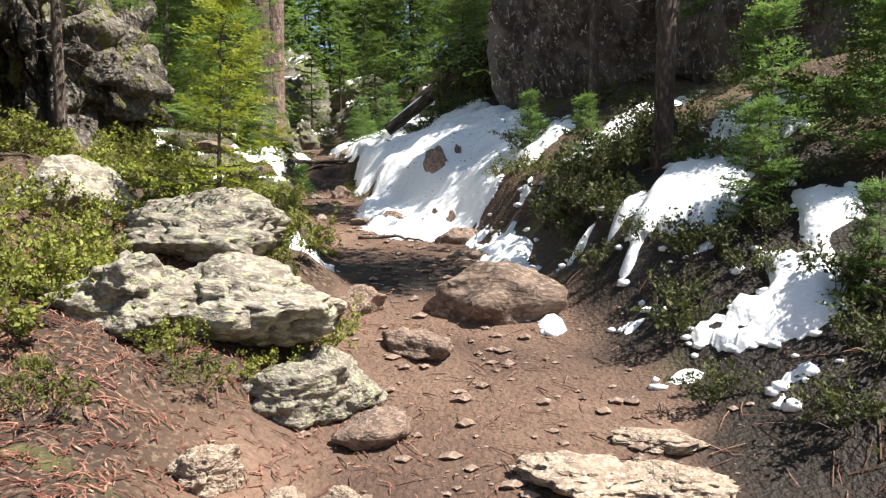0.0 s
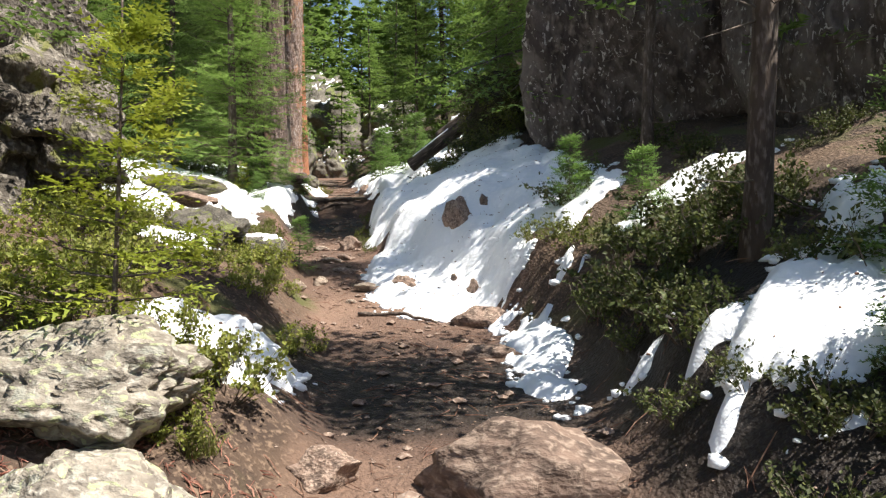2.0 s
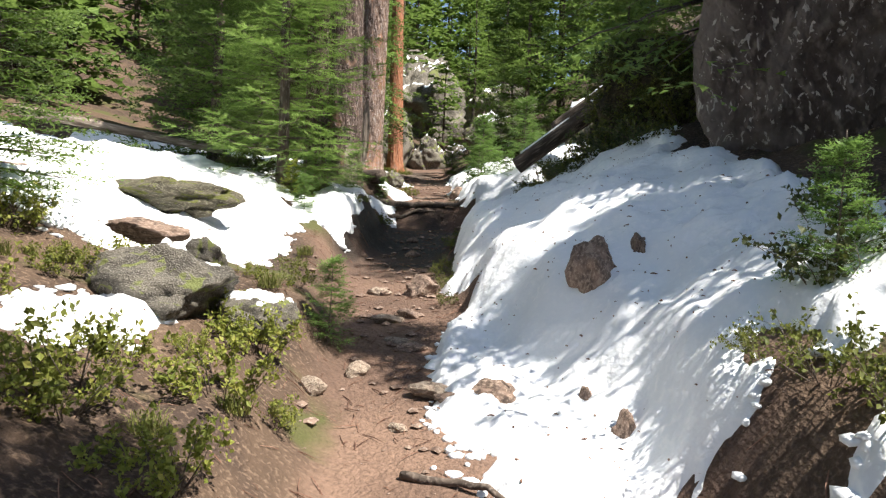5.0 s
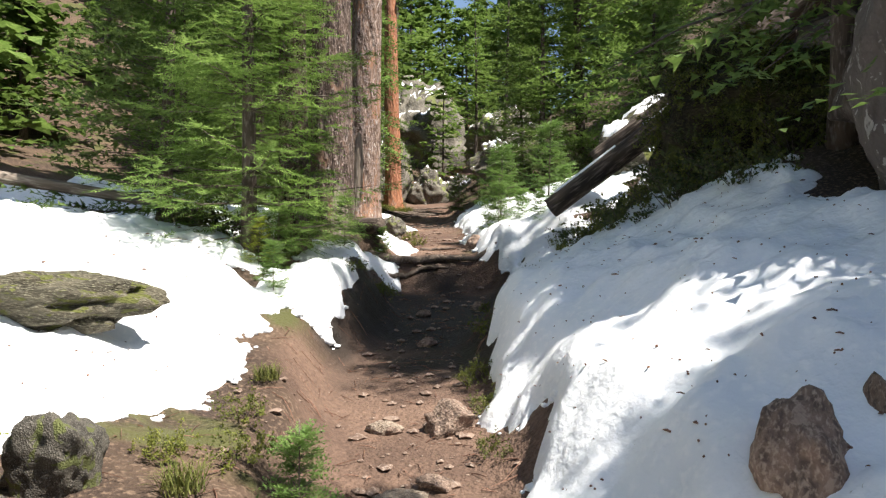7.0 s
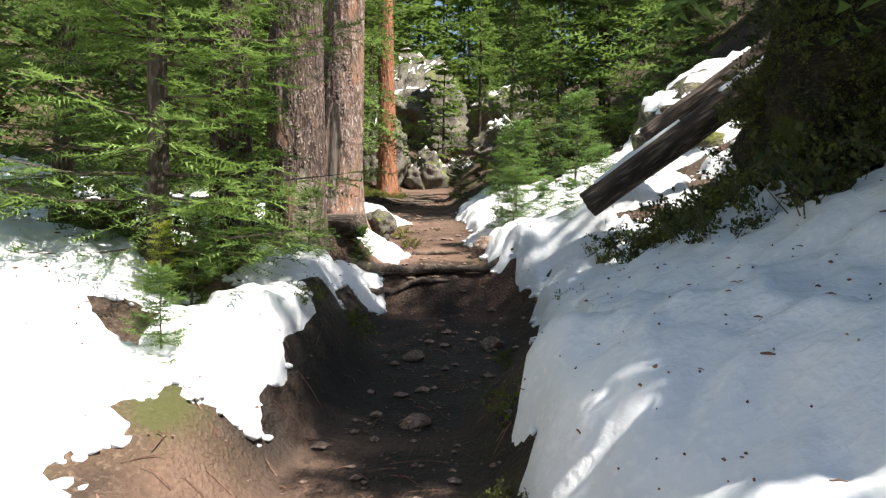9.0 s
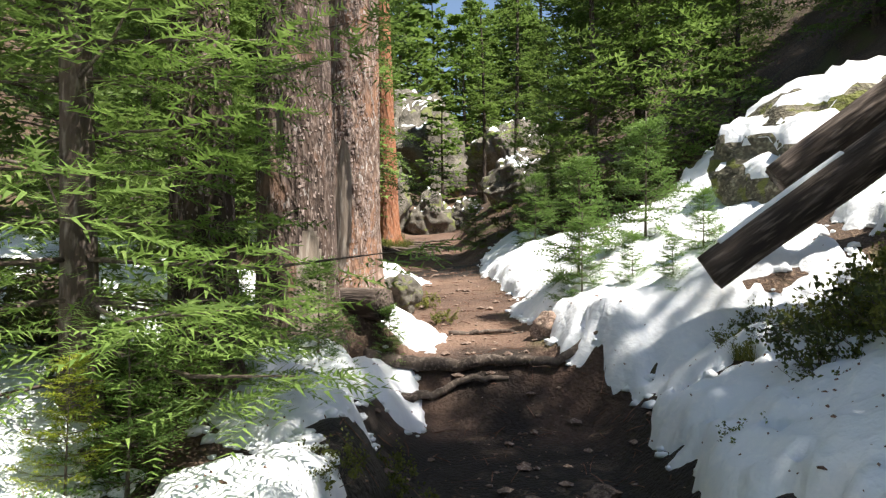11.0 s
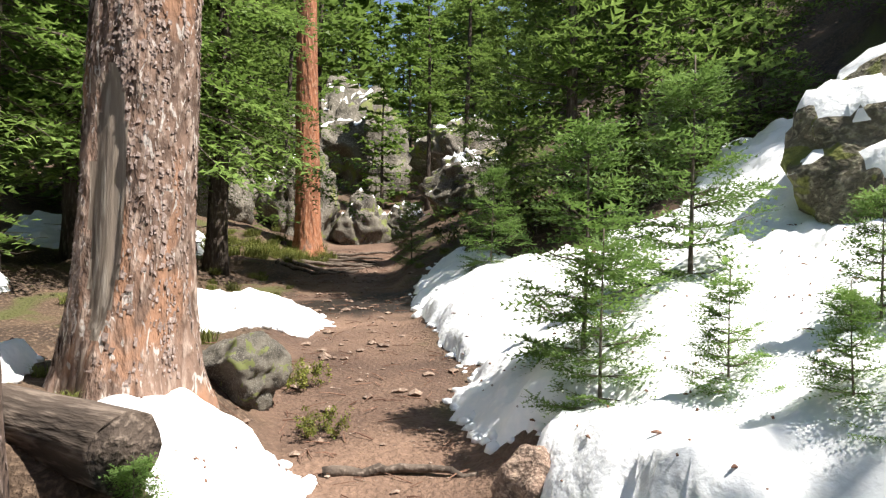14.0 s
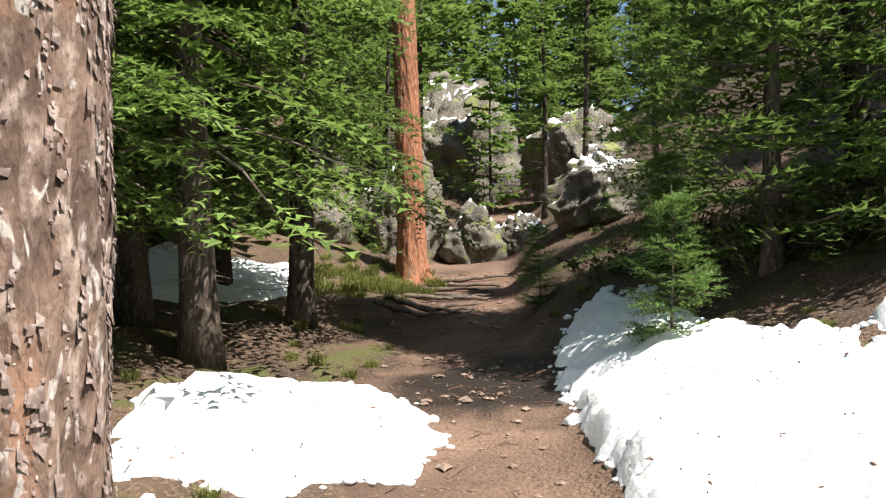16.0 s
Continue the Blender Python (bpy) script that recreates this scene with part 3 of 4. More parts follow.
def shrub(seed, r, h, leaves, mat, name="shrub", label="low leafy green shrub on the bank", leaf=0.022, stems=15):
    """A low bush of thin stems with small leaves."""
    rng = np.random.default_rng(seed)
    bits, tips = [], []
    for _ in range(stems):
        az, q = rng.uniform(0, 6.28), rng.uniform(0.15, 1) ** 0.6
        out = np.array([math.cos(az) * q * r, math.sin(az) * q * r, h * rng.uniform(0.6, 1.05) * (1 - 0.4 * q * q)])
        p0 = np.array([out[0] * 0.25, out[1] * 0.25, -0.03])
        mid = (p0 + out) / 2 + rng.normal(0, 0.06 * r, 3)
        bits.append(tube([p0, mid, out], [0.004, 0.003, 0.0012], 3))
        for k in range(4):
            a = rng.uniform(0.35, 1)
            b = p0 + (out - p0) * a
            e = b + rng.normal(0, 0.16 * r, 3) + np.array([0, 0, 0.07 * r])
            bits.append(tube([b, e], [0.002, 0.0008], 3))
            tips.append((b, e))
    pick = rng.integers(0, len(tips), leaves)
    A, B = np.array([t[0] for t in tips])[pick], np.array([t[1] for t in tips])[pick]
    C = A + (B - A) * rng.uniform(0.1, 1.15, (leaves, 1)) + rng.normal(0, 0.014, (leaves, 3))
    R = turned(rng.normal(0, 1, (leaves, 3)) + np.array([0, 0, 0.4]), rng.normal(0, 1, (leaves, 3)) + np.array([0, 0, 1.2]))
    T = np.array([(0, 0, 0), (0.5, 0.32, 0.08), (1, 0, 0), (0.5, -0.32, 0.08)]) * leaf
    P = (np.einsum("nij,kj->nki", R, T) * rng.uniform(0.6, 1.3, (leaves, 1, 1)) + C[:, None]).reshape(-1, 3)
    ob = new(name)
    for part, me in (("stems", mesh_of("stems", *joined(bits), M_TWIG)), ("leaves", mesh_of("leaves", P, np.arange(len(P)).reshape(-1, 4).tolist(), mat, flat=True))):
        tagged(new(part, me), kind="stuff").parent = ob
    return tagged(ob, label, "shrub")


def grass_tuft(seed, r, h, blades, mat, name="grass_tuft", label="tuft of thin yellow-green grass"):
    rng = np.random.default_rng(seed)
    V, F = [], []
    for i in range(blades):
        az, b = rng.uniform(0, 6.28), rng.uniform(0, 6.28)
        p = np.array([math.cos(b), math.sin(b), 0]) * r * 0.6 * rng.uniform(0, 1) ** 0.5
        o = np.array([math.cos(az), math.sin(az), 0]) * r * rng.uniform(0.3, 1)
        hh, w = h * rng.uniform(0.5, 1.1), np.array([-math.sin(az), math.cos(az), 0]) * 0.003
        k = len(V)
        V += [p - w, p + w, p + o * 0.4 + w * 0.8 + (0, 0, hh * 0.7), p + o * 0.4 - w * 0.8 + (0, 0, hh * 0.7), p + o + (0, 0, hh * 0.85)]
        F += [(k, k + 1, k + 2, k + 3), (k + 3, k + 2, k + 4)]
    return tagged(new(name, mesh_of(name, np.array(V), F, mat, flat=True)), label, "grass")


def settle(ob, x, y, turn=0, size=1.0, first=False, lift=0.0):
    m = pose(x, y, land_at(x, y) + lift, 0, 0, turn)
    if not first:
        ob = copy_thing(ob, m)
    ob.matrix_basis = m @ Matrix.Diagonal((size, size, size, 1))
    return ob


# ---- old trunks ----
def old_tree(x, y, r, height, seed, mat, label, lean=(0, 0), scars=(), flakes=5000, seg=84, flake_top=3.6):
    """An old tree: a thick trunk with flaking bark, bare worn scars and a high crown."""
    rng = np.random.default_rng(seed)
    zs = np.concatenate([np.arange(-0.35, 4.0, 0.038), np.linspace(4.1, height, 12)])
    th = np.linspace(0, 2 * math.pi, seg, endpoint=False)
    T, H = np.meshgrid(th, zs, indexing="xy")
    rr = r * (1 - 0.72 * np.clip(H, 0, None) / height) * (1 + 0.32 * np.exp(-np.clip(H + 0.1, 0, None) / 0.22) * (1 + 0.6 * np.sin(T * 4 + seed) + 0.3 * np.sin(T * 7 + 2 * seed)))
    ux, uy = np.cos(T) * 3, np.sin(T) * 3
    plates = np.tanh(2 * vnoise(ux * 2.6 + H * 1.5, uy * 2.6 + H * 6, seed)) + 0.5 * vnoise(ux * 5 - H * 2, uy * 5 + H * 12, seed + 4)
    bare = np.zeros_like(T)
    for sa_, sh, sw, shh in scars:
        du = np.abs((T - math.radians(sa_) + math.pi) % (2 * math.pi) - math.pi) / math.radians(sw)
        bare = np.maximum(bare, 1 - smooth(0.75, 1.0, np.sqrt(du ** 2 + ((H - sh) / shh) ** 2)))
    rr = rr + (1 - bare) * 0.008 * plates - bare * 0.03 + 0.02 * r * np.sin(3 * T + H)
    V = np.stack([rr * np.cos(T) + H * lean[0], rr * np.sin(T) + H * lean[1], H], -1).reshape(-1, 3)
    F = [(i * seg + j, i * seg + (j + 1) % seg, (i + 1) * seg + (j + 1) % seg, (i + 1) * seg + j) for i in range(len(zs) - 1) for j in range(seg)]
    me = mesh_of("trunk", V, F, mat)
    me.materials.append(M_DEADWOOD)
    fb = bare.reshape(-1)[[f[0] for f in F]] > 0.4
    me.polygons.foreach_set("material_index", fb.astype(np.int32))
    tree = new("old_tree")
    new("trunk", me).parent = tree
    if flakes:
        fv, ff = [], []
        for _ in range(flakes):
            a, h = rng.uniform(0, 6.283), rng.uniform(0.02, flake_top)
            i, j = int(np.searchsorted(zs, h)), int(a / 6.2832 * seg) % seg
            if bare[i, j] > 0.1:
                continue
            q = rr[i, j] + 0.002
            if vnoise(np.array(math.cos(a) * 5 + h * 0.8), np.array(math.sin(a) * 5 + h * 3.2), seed + 9) < rng.uniform(-0.7, 0.45):
                continue
            size = 0.45 + 1.1 * rng.random() ** 2
            wa, hh, curl = size * rng.uniform(0.004, 0.008) / r, size * rng.uniform(0.006, 0.02), size * rng.uniform(0.001, 0.004)
            k = len(fv)
            for da, dh, dq in ((-wa, 0, curl), (wa * 0.7, -hh * 0.3, curl * 0.8), (wa, hh, 0), (-wa * 0.5, hh * 1.3, -0.002), (0, hh * 0.4, curl * 0.6)):
                da, dh = da * rng.uniform(0.5, 1.5), dh + hh * rng.uniform(-0.35, 0.35)
                fv.append(((q + dq) * math.cos(a + da) + (h + dh) * lean[0], (q + dq) * math.sin(a + da) + (h + dh) * lean[1], h + dh))
            ff += [(k, k + 1, k + 4), (k + 1, k + 2, k + 4), (k + 2, k + 3, k + 4), (k + 3, k, k + 4)]
        scales = tagged(new("bark_flakes", mesh_of("bark_flakes", np.array(fv), ff, M_FLAKE, flat=True)), kind="stuff")
        scales.parent = tree
    crown = conifer(seed + 50, height * 0.5, 1.3, clear=0.02, layers=10, per=4, needles=2, wide=0.22, trunk_r=r * 0.3, twigs=4, sub=2, shoot=0.6)
    for part in list(crown.children):
        if part.name.startswith("trunk"):
            bpy.data.objects.remove(part)
            continue
        part.parent = tree
        part.matrix_basis = pose(height * 0.52 * lean[0], height * 0.52 * lean[1], height * 0.52)
    bpy.data.objects.remove(crown)
    tree.matrix_basis = pose(x, y, land_at(x, y))
    return tagged(tree, label, "tree", "old trees beside the trail")


def log(a, b, r0, r1, mat, label, name="fallen_log", seg=20, wobble=0.02, seed=0, group=""):
    """A fallen trunk from a to b with rough bark and broken ends."""
    a, b = Vector(a), Vector(b)
    n = 40
    L = (b - a).length
    V = []
    for i in range(n):
        f = i / (n - 1)
        for j in range(seg):
            th = 2 * math.pi * j / seg
            q = (r0 + (r1 - r0) * f) * (1 + 0.1 * noise.noise(Vector((math.cos(th) * 2, math.sin(th) * 2, f * L * 1.5 + seed))) + 0.06 * noise.noise(Vector((math.cos(th) * 7, math.sin(th) * 7, f * L * 3 + seed))))
            end = 0.04 * noise.noise(Vector((math.cos(th) * 3, math.sin(th) * 3, seed + 9.0))) if i in (0, n - 1) else 0
            V.append((q * math.cos(th) + wobble * math.sin(3 * f), q * math.sin(th), f * L + end))
    F = [(i * seg + j, i * seg + (j + 1) % seg, (i + 1) * seg + (j + 1) % seg, (i + 1) * seg + j) for i in range(n - 1) for j in range(seg)]
    F += [tuple(reversed(range(seg))), tuple((n - 1) * seg + j for j in range(seg))]
    ob = new(name, mesh_of(name, np.array(V), F, mat))
    ob.matrix_basis = Matrix.Translation(a) @ (b - a).to_track_quat("Z", "Y").to_matrix().to_4x4()
    return tagged(ob, label, "log", group)


# ---- boulders and outcrops ----
CLIFF = "huge dark boulder with pale lichen streaks above the snow"
rock(2.5, 10.9, 2.05, 2.1, 2.9, M_CLIFF, CLIFF, 20, 11, "boulder", sink=0.15, detail=6, rough=0.12)
rock(4.1, 8.2, 1.9, 1.7, 2.8, M_CLIFF, CLIFF, 70, 12, "boulder", sink=0.15, detail=6, rough=0.12)
rock(-3.45, 6.5, 0.95, 1.0, 1.3, M_CRAG, "craggy grey outcrop with moss among trees", 15, 13, "rock_outcrop", sink=0.15, detail=6, rough=0.25, layered=0.4)
rock(-4.2, 4.9, 0.9, 0.9, 1.5, M_CRAG, "craggy grey outcrop with moss among trees", 80, 14, "rock_outcrop", sink=0.15, detail=6, rough=0.25, layered=0.4)
mossy_boulder = rock(0.85, 17.7, 1.45, 1.25, 1.0, M_MOSSROCK, "mossy boulder capped with snow on the slope", 30, 15, "boulder", detail=5, rough=0.18, z=3.75)
snow_on(mossy_boulder, 3, cover=0.3)
mound = rock(0.75, 13.6, 1.35, 0.75, 0.85, M_MOUND, "dark mossy earth mound under fallen logs", -25, 16, "mossy_mound", sink=0.2, detail=5, rough=0.25)
LICHEN = "pale lichen-covered granite ledge beside the trail"
for x, y, a, b, c, turn, sd in ((-1.32, 3.95, 0.5, 0.36, 0.26, -15, 21), (-0.95, 3.35, 0.52, 0.36, 0.22, -25, 22), (-0.5, 3.2, 0.22, 0.22, 0.17, 30, 23), (-0.62, 2.95, 0.25, 0.18, 0.15, 10, 24), (-1.35, 3.15, 0.35, 0.3, 0.2, 40, 25)):
    rock(x, y, a, b, c, M_GRANITE, LICHEN, turn, sd, "granite_ledge", "ledges left of the trail", layered=0.12, detail=5)
rock(-2.15, 4.15, 0.32, 0.26, 0.24, M_GRANITE, "pale weathered boulder among shrubs", 20, 26, "boulder", detail=5)
RED = "red-brown trail rock half sunk in the soil"
for x, y, a, b, c, turn, sd in ((0.28, 4.33, 0.42, 0.25, 0.24, -8, 31), (-0.5, 4.35, 0.16, 0.13, 0.11, 10, 32), (-0.15, 3.8, 0.16, 0.3, 0.09, 25, 33), 
                                (-0.3, 2.85, 0.17, 0.13, 0.09, 35, 36), (-1.5, 10.55, 0.15, 0.14, 0.13, 0, 32), (-0.62, 8.4, 0.2, 0.16, 0.15, 20, 31), (0.15, 7.35, 0.24, 0.15, 0.13, -10, 36), (0.25, 6.5, 0.22, 0.12, 0.07, 10, 33), (-1.85, 10.5, 0.09, 0.07, 0.04, 10, 33),
                                (-0.8, 8.5, 0.16, 0.12, 0.05, 30, 35), (-2.12, 15.62, 0.13, 0.1, 0.12, 10, 31), (-1.45, 9.9, 0.1, 0.08, 0.05, 15, 35), (-1.25, 9.2, 0.12, 0.08, 0.04, 40, 33), (-0.75, 8.9, 0.1, 0.09, 0.07, 0, 32), (-2.0, 12.2, 0.08, 0.06, 0.05, 25, 31), (-2.3, 13.4, 0.09, 0.07, 0.05, 60, 36), (-1.8, 13.8, 0.1, 0.07, 0.06, 5, 32), (0.1, 8.0, 0.07, 0.06, 0.14, 0, 32), (-0.1, 8.3, 0.06, 0.06, 0.15, 0, 31)):
    rock(x, y, a, b, c, M_REDROCK, RED, turn, sd, "trail_rock", "rocks on the trail")
for x, y, a, b, c, turn, sd in ((0.05, 2.2, 0.4, 0.22, 0.07, 12, 34), (0.5, 2.5, 0.28, 0.24, 0.08, -25, 35), (0.82, 2.45, 0.22, 0.25, 0.07, 30, 34), (0.85, 2.8, 0.2, 0.14, 0.05, 5, 33), (0.45, 2.1, 0.25, 0.2, 0.06, 60, 33), (-0.35, 2.35, 0.08, 0.07, 0.06, 0, 32), (-0.55, 2.3, 0.09, 0.06, 0.07, 40, 31), (-0.8, 2.35, 0.13, 0.1, 0.1, 20, 24)):
    rock(x, y, a, b, c, M_SLAB, "pale tan slab set in the trail", turn, sd, "trail_slab", "slabs on the trail", detail=5, layered=0.15)
for x, y, a, b, c, turn, sd in ((-1.87, 10.5, 0.11, 0.08, 0.05, 15, 34), (-1.58, 9.75, 0.15, 0.11, 0.05, 40, 35), (-1.36, 9.3, 0.14, 0.09, 0.04, -10, 33), (-1.62, 8.3, 0.09, 0.11, 0.07, 30, 34), (-1.5, 8.75, 0.1, 0.07, 0.06, 70, 31), (-0.95, 8.55, 0.17, 0.12, 0.06, 20, 35), (-1.05, 8.1, 0.06, 0.05, 0.03, 0, 33)):
    rock(x, y, a, b, c, M_SLAB, "pale tan stone bedded in the trail", turn, sd, "trail_stone", "stones on the trail")
rock(-2.62, 8.22, 0.24, 0.14, 0.075, M_REDROCK, "flat red-brown slab lying on a boulder", 15, 35, "rock_slab", z=2.3, sink=0.2)
mossy_shelf = rock(-3.75, 9.75, 0.75, 0.3, 0.2, M_MOSSROCK, "low mossy rock shelf rising out of snow", 12, 44, "rock_shelf", detail=5, z=2.5)
rock(-4.5, 9.2, 0.35, 0.3, 0.18, M_REDROCK, "brown rock half buried in snow", 50, 36, "boulder", z=2.55)
rock(-0.07, 9.02, 0.16, 0.14, 0.22, M_REDROCK, "brown pointed rock sticking out of snow", 40, 37, "pointed_rock", sink=0.1)
rock(0.22, 9.14, 0.08, 0.08, 0.15, M_REDROCK, "brown rock sticking out of snow", 0, 38, "pointed_rock", sink=0.1)
for x, y, a, b, c, turn, sd in ((-2.45, 8.1, 0.42, 0.3, 0.26, 10, 41), (-2.55, 8.75, 0.2, 0.2, 0.24, 0, 42), (-2.0, 8.35, 0.25, 0.2, 0.16, 40, 43), (-3.52, 16.5, 0.24, 0.3, 0.23, 10, 44)):
    beside = rock(x, y, a, b, c, M_GREYROCK, "grey lichen-spotted boulder in melting snow", turn, sd, "boulder", "boulders beside the trail", detail=5)
    if y < 9:
        snow_on(beside, sd, 0.05, 0.8, 0.35)
for x, y, a, b, c, turn, sd in ((-6.9, 28.2, 0.9, 0.8, 1.6, 10, 14), (-5.6, 28.3, 0.7, 0.6, 0.8, 50, 45), (-4.6, 28.8, 0.5, 0.5, 0.45, 0, 46), (-8.6, 27.5, 1.1, 1.0, 1.7, 0, 13), (-2.9, 26.5, 1.0, 0.8, 0.8, 30, 47), (-4.0, 37, 1.7, 1.6, 1.7, 10, 13), (-8.5, 38, 3.0, 2.0, 2.8, 60, 14)):
    bend = rock(x, y, a, b, c, M_GREYROCK, "grey forest boulder with patches of moss", turn, sd, "boulder", "boulders at the bend", detail=5, layered=0.15)
    snow_on(bend, sd, 0.1, 0.75, 0.45)

# ---- old trunks and logs ----
TRUNK = "tall old tree with flaking grey-brown bark"
old_tree(-3.6, 13.3, 0.15, 11, 61, M_OLDBARK, TRUNK, (-0.01, 0.0))
old_tree(-3.72, 14.75, 0.27, 13, 62, M_OLDBARK, TRUNK, (-0.01, 0.01), ((-50, 0.35, 26, 0.55), (-95, 1.5, 9, 0.25)))
old_tree(-3.73, 15.95, 0.23, 13, 63, M_BARK, TRUNK, (0.02, 0.01), ((-95, 0.7, 24, 0.6), (-130, 2.2, 12, 1.6)), flakes=26000)
old_tree(-6.0, 26.1, 0.24, 13, 64, M_REDBARK, "tall tree with reddish bark beside the trail", (-0.02, 0.0), flakes=700)
log((-1.12, 14.72, 3.29), (1.3, 14.35, 5.1), 0.115, 0.125, M_LOG, "dark fallen log with snow along its top", seed=3)
log((-0.62, 15.1, 3.86), (1.75, 14.9, 5.65), 0.12, 0.13, M_LOG, "dark split fallen log on the bank", seed=8)
log((-3.95, 15.4, 3.1), (-3.2, 15.0, 3.1), 0.115, 0.11, M_LOG, "short dark log with a sawn end in snow", seed=5)

log((-7.4, 12.5, land_at(-7.4, 12.5) + 0.5), (-4.9, 13.3, land_at(-4.9, 13.3) + 0.3), 0.07, 0.05, M_DEADWOOD, "bleached fallen pole propped above snow", seed=12)

for f0, f1 in ((0.03, 0.3), (0.42, 0.62)):
    a, b = (Vector((-1.12, 14.72, 3.39)).lerp(Vector((1.3, 14.35, 5.22)), f) for f in (f0, f1))
    tagged(log(a, b, 0.055, 0.05, M_SNOW, "strip of snow lying along a fallen log", "snow_strip", 10, seed=4), category="snow")

# ---- conifers ----
big = plant(conifer(1, 5.6, 1.1, 0.03, 34, 6, 16, 0.034, 0.075, shoot=0.19, twigs=7), -3.87, 12.72, 0, first=True)
mid = plant(conifer(2, 7.5, 1.6, 0.05, 26, 6, 8, 0.08, 0.11, shoot=0.34, twigs=5), -0.9, 21.6, 0, first=True)
far = plant(conifer(3, 9.0, 1.9, 0.06, 16, 5, 2, 0.2, 0.12, shoot=0.75, twigs=4, sub=2, label="dense green spruce in the forest", group="forest trees"), -9.0, 24.0, 0, first=True)
far2 = plant(conifer(4, 11.0, 1.4, 0.3, 14, 4, 2, 0.2, 0.13, shoot=0.75, twigs=4, sub=2, dead=14, label="tall bare-stemmed conifer in the forest", group="forest trees"), -7.4, 32.0, 0, first=True)
# those at x 3 to 5, y 8 to 13 are added to shade bank and gully
for x, y, turn, s in ((3.6, 10.9, 10, 1.2), (3.3, 12.6, 100, 0.8), (3.6, 24.5, 10, 0.9), (2.6, 21.8, 50, 0.55), (3.6, 20.6, 80, 0.7), (5.0, 22.2, 10, 0.9), (5.2, 18.6, 300, 0.9), (0.6, 21.6, 120, 0.5), (6.8, 20.5, 70, 1.1), (-10.0, 10.0, 0, 1.1), (4.6, 8.0, 70, 0.95), (5.0, 9.7, 200, 1.1), (-1.6, 21.0, 80, 0.7), (-5.2, 13.6, 140, 0.75), (-2.3, 24.6, 30, 0.45), (1.2, 27.0, 10, 0.9), (-8.0, 18.5, 99, 0.8)):
    plant(mid, x, y, turn, s)
for x, y, turn, s in ((-5.9, 16.4, 120, 0.7), (3.2, 4.9, 20, 0.5), (-3.9, 8.4, 60, 0.5)):
    plant(mid, x, y, turn, s * 0.75)
hang = plant(conifer(8, 7.8, 1.75, 0.13, 20, 6, 6, 0.1, 0.11, shoot=0.25, twigs=6, droop=0.55, label="spruce with long drooping boughs over a boulder"), 1.0, 12.25, 0, first=True)
shade = plant(conifer(9, 8.5, 1.55, 0.2, 24, 6, 8, 0.08, 0.15, shoot=0.3, twigs=6, droop=0.5, dead=45, label="tall spruce with a bare shaded lower trunk"), -5.95, 20.0, 0, first=True)
for x, y, turn, s in ((-5.85, 21.7, 130, 0.9), (-7.1, 20.7, 60, 1.0), (-7.3, 22.6, 250, 0.95), (-6.5, 18.6, 300, 0.8)):
    plant(shade, x, y, turn, s)
sap = plant(conifer(5, 1.55, 0.36, 0.2, 12, 4, 8, 0.08, 0.014, (M_FRESH, M_TWIG), 0.05, 0.1, name="sapling", label="thin yellow-green conifer sapling", twigs=5, group="saplings"), -1.3, 4.2, 0, first=True)
plant(sap, -3.0, 4.1, 100, 0.9)
plant(sap, -3.45, 12.2, 30, 0.32)
plant(sap, -2.3, 3.1, 60, 0.4)
young = plant(conifer(6, 1.2, 0.33, 0.06, 12, 5, 8, 0.075, 0.013, (M_YOUNG, M_TWIG), 0.1, 0.1, name="sapling", label="small bright green fir sapling in snow", twigs=6, group="saplings"), -1.87, 16.35, 0, first=True)
for x, y, s, turn in ((-1.25, 17.05, 1.1, 40), (-1.5, 15.5, 0.42, 90), (-1.26, 15.2, 0.36, 160), (-1.0, 15.6, 0.5, 10), (-1.78, 9.0, 0.52, 30), (-3.35, 12.35, 0.55, 10), (-3.38, 14.2, 0.6, 70), (-3.15, 14.95, 0.35, 5), (1.75, 4.0, 0.6, 0), (1.95, 3.2, 0.5, 50), (2.1, 4.6, 0.9, 50), (2.5, 3.9, 0.9, 80),
                      (-2.4, 20.0, 0.9, 10), (-1.85, 15.9, 0.6, 75), (-3.0, 11.5, 0.4, 200), (-2.3, 22.3, 1.0, 33), (-3.6, 23.0, 0.8, 140), (0.95, 7.9, 0.6, 20), (1.3, 6.6, 0.6, 0), (-3.2, 3.5, 0.8, 0), (-2.9, 3.0, 0.9, 70), (-3.6, 13.6, 0.5, 0)):
    plant(young, x, y, turn, s)
pole = plant(conifer(7, 7.5, 1.0, 0.3, 14, 4, 6, 0.13, 0.075, shoot=0.24, twigs=4, dead=30, label="slim conifer with bare dead lower twigs"), 1.56, 5.35, 0, first=True)
plant(pole, 1.75, 8.3, 90, 0.8)
# added only so that its high crown shades the gully
plant(pole, 3.0, 12.9, 40, 1.3)
plant(pole, -4.4, 30.5, 10, 0.9)
plant(pole, -3.6, 32.5, 70, 1.1)
plant(pole, -7.3, 28.9, 150, 1.0)
plant(pole, -2.75, 5.3, 200, 0.6)
rnd = random.Random(7)
for k in range(215):
    y = rnd.uniform(15, 75) if k % 3 else rnd.uniform(15, 40)
    x = rnd.uniform(-30, 24) * (0.45 + y / 90) - 3
    d = x - float(along(TRAIL, 1, y))
    if (abs(d) < 2.4 and y < 33) or (d > 0 and y < 25) or (d > 0 and y < 36) or (-4.6 < d < 0 and y < 24) or (-9 < d < 0 and y < 19):
        continue
    plant(far if rnd.random() < 0.72 else far2, x, y, rnd.uniform(0, 360), rnd.uniform(0.5, 1.15), rnd.uniform(-2, 2))
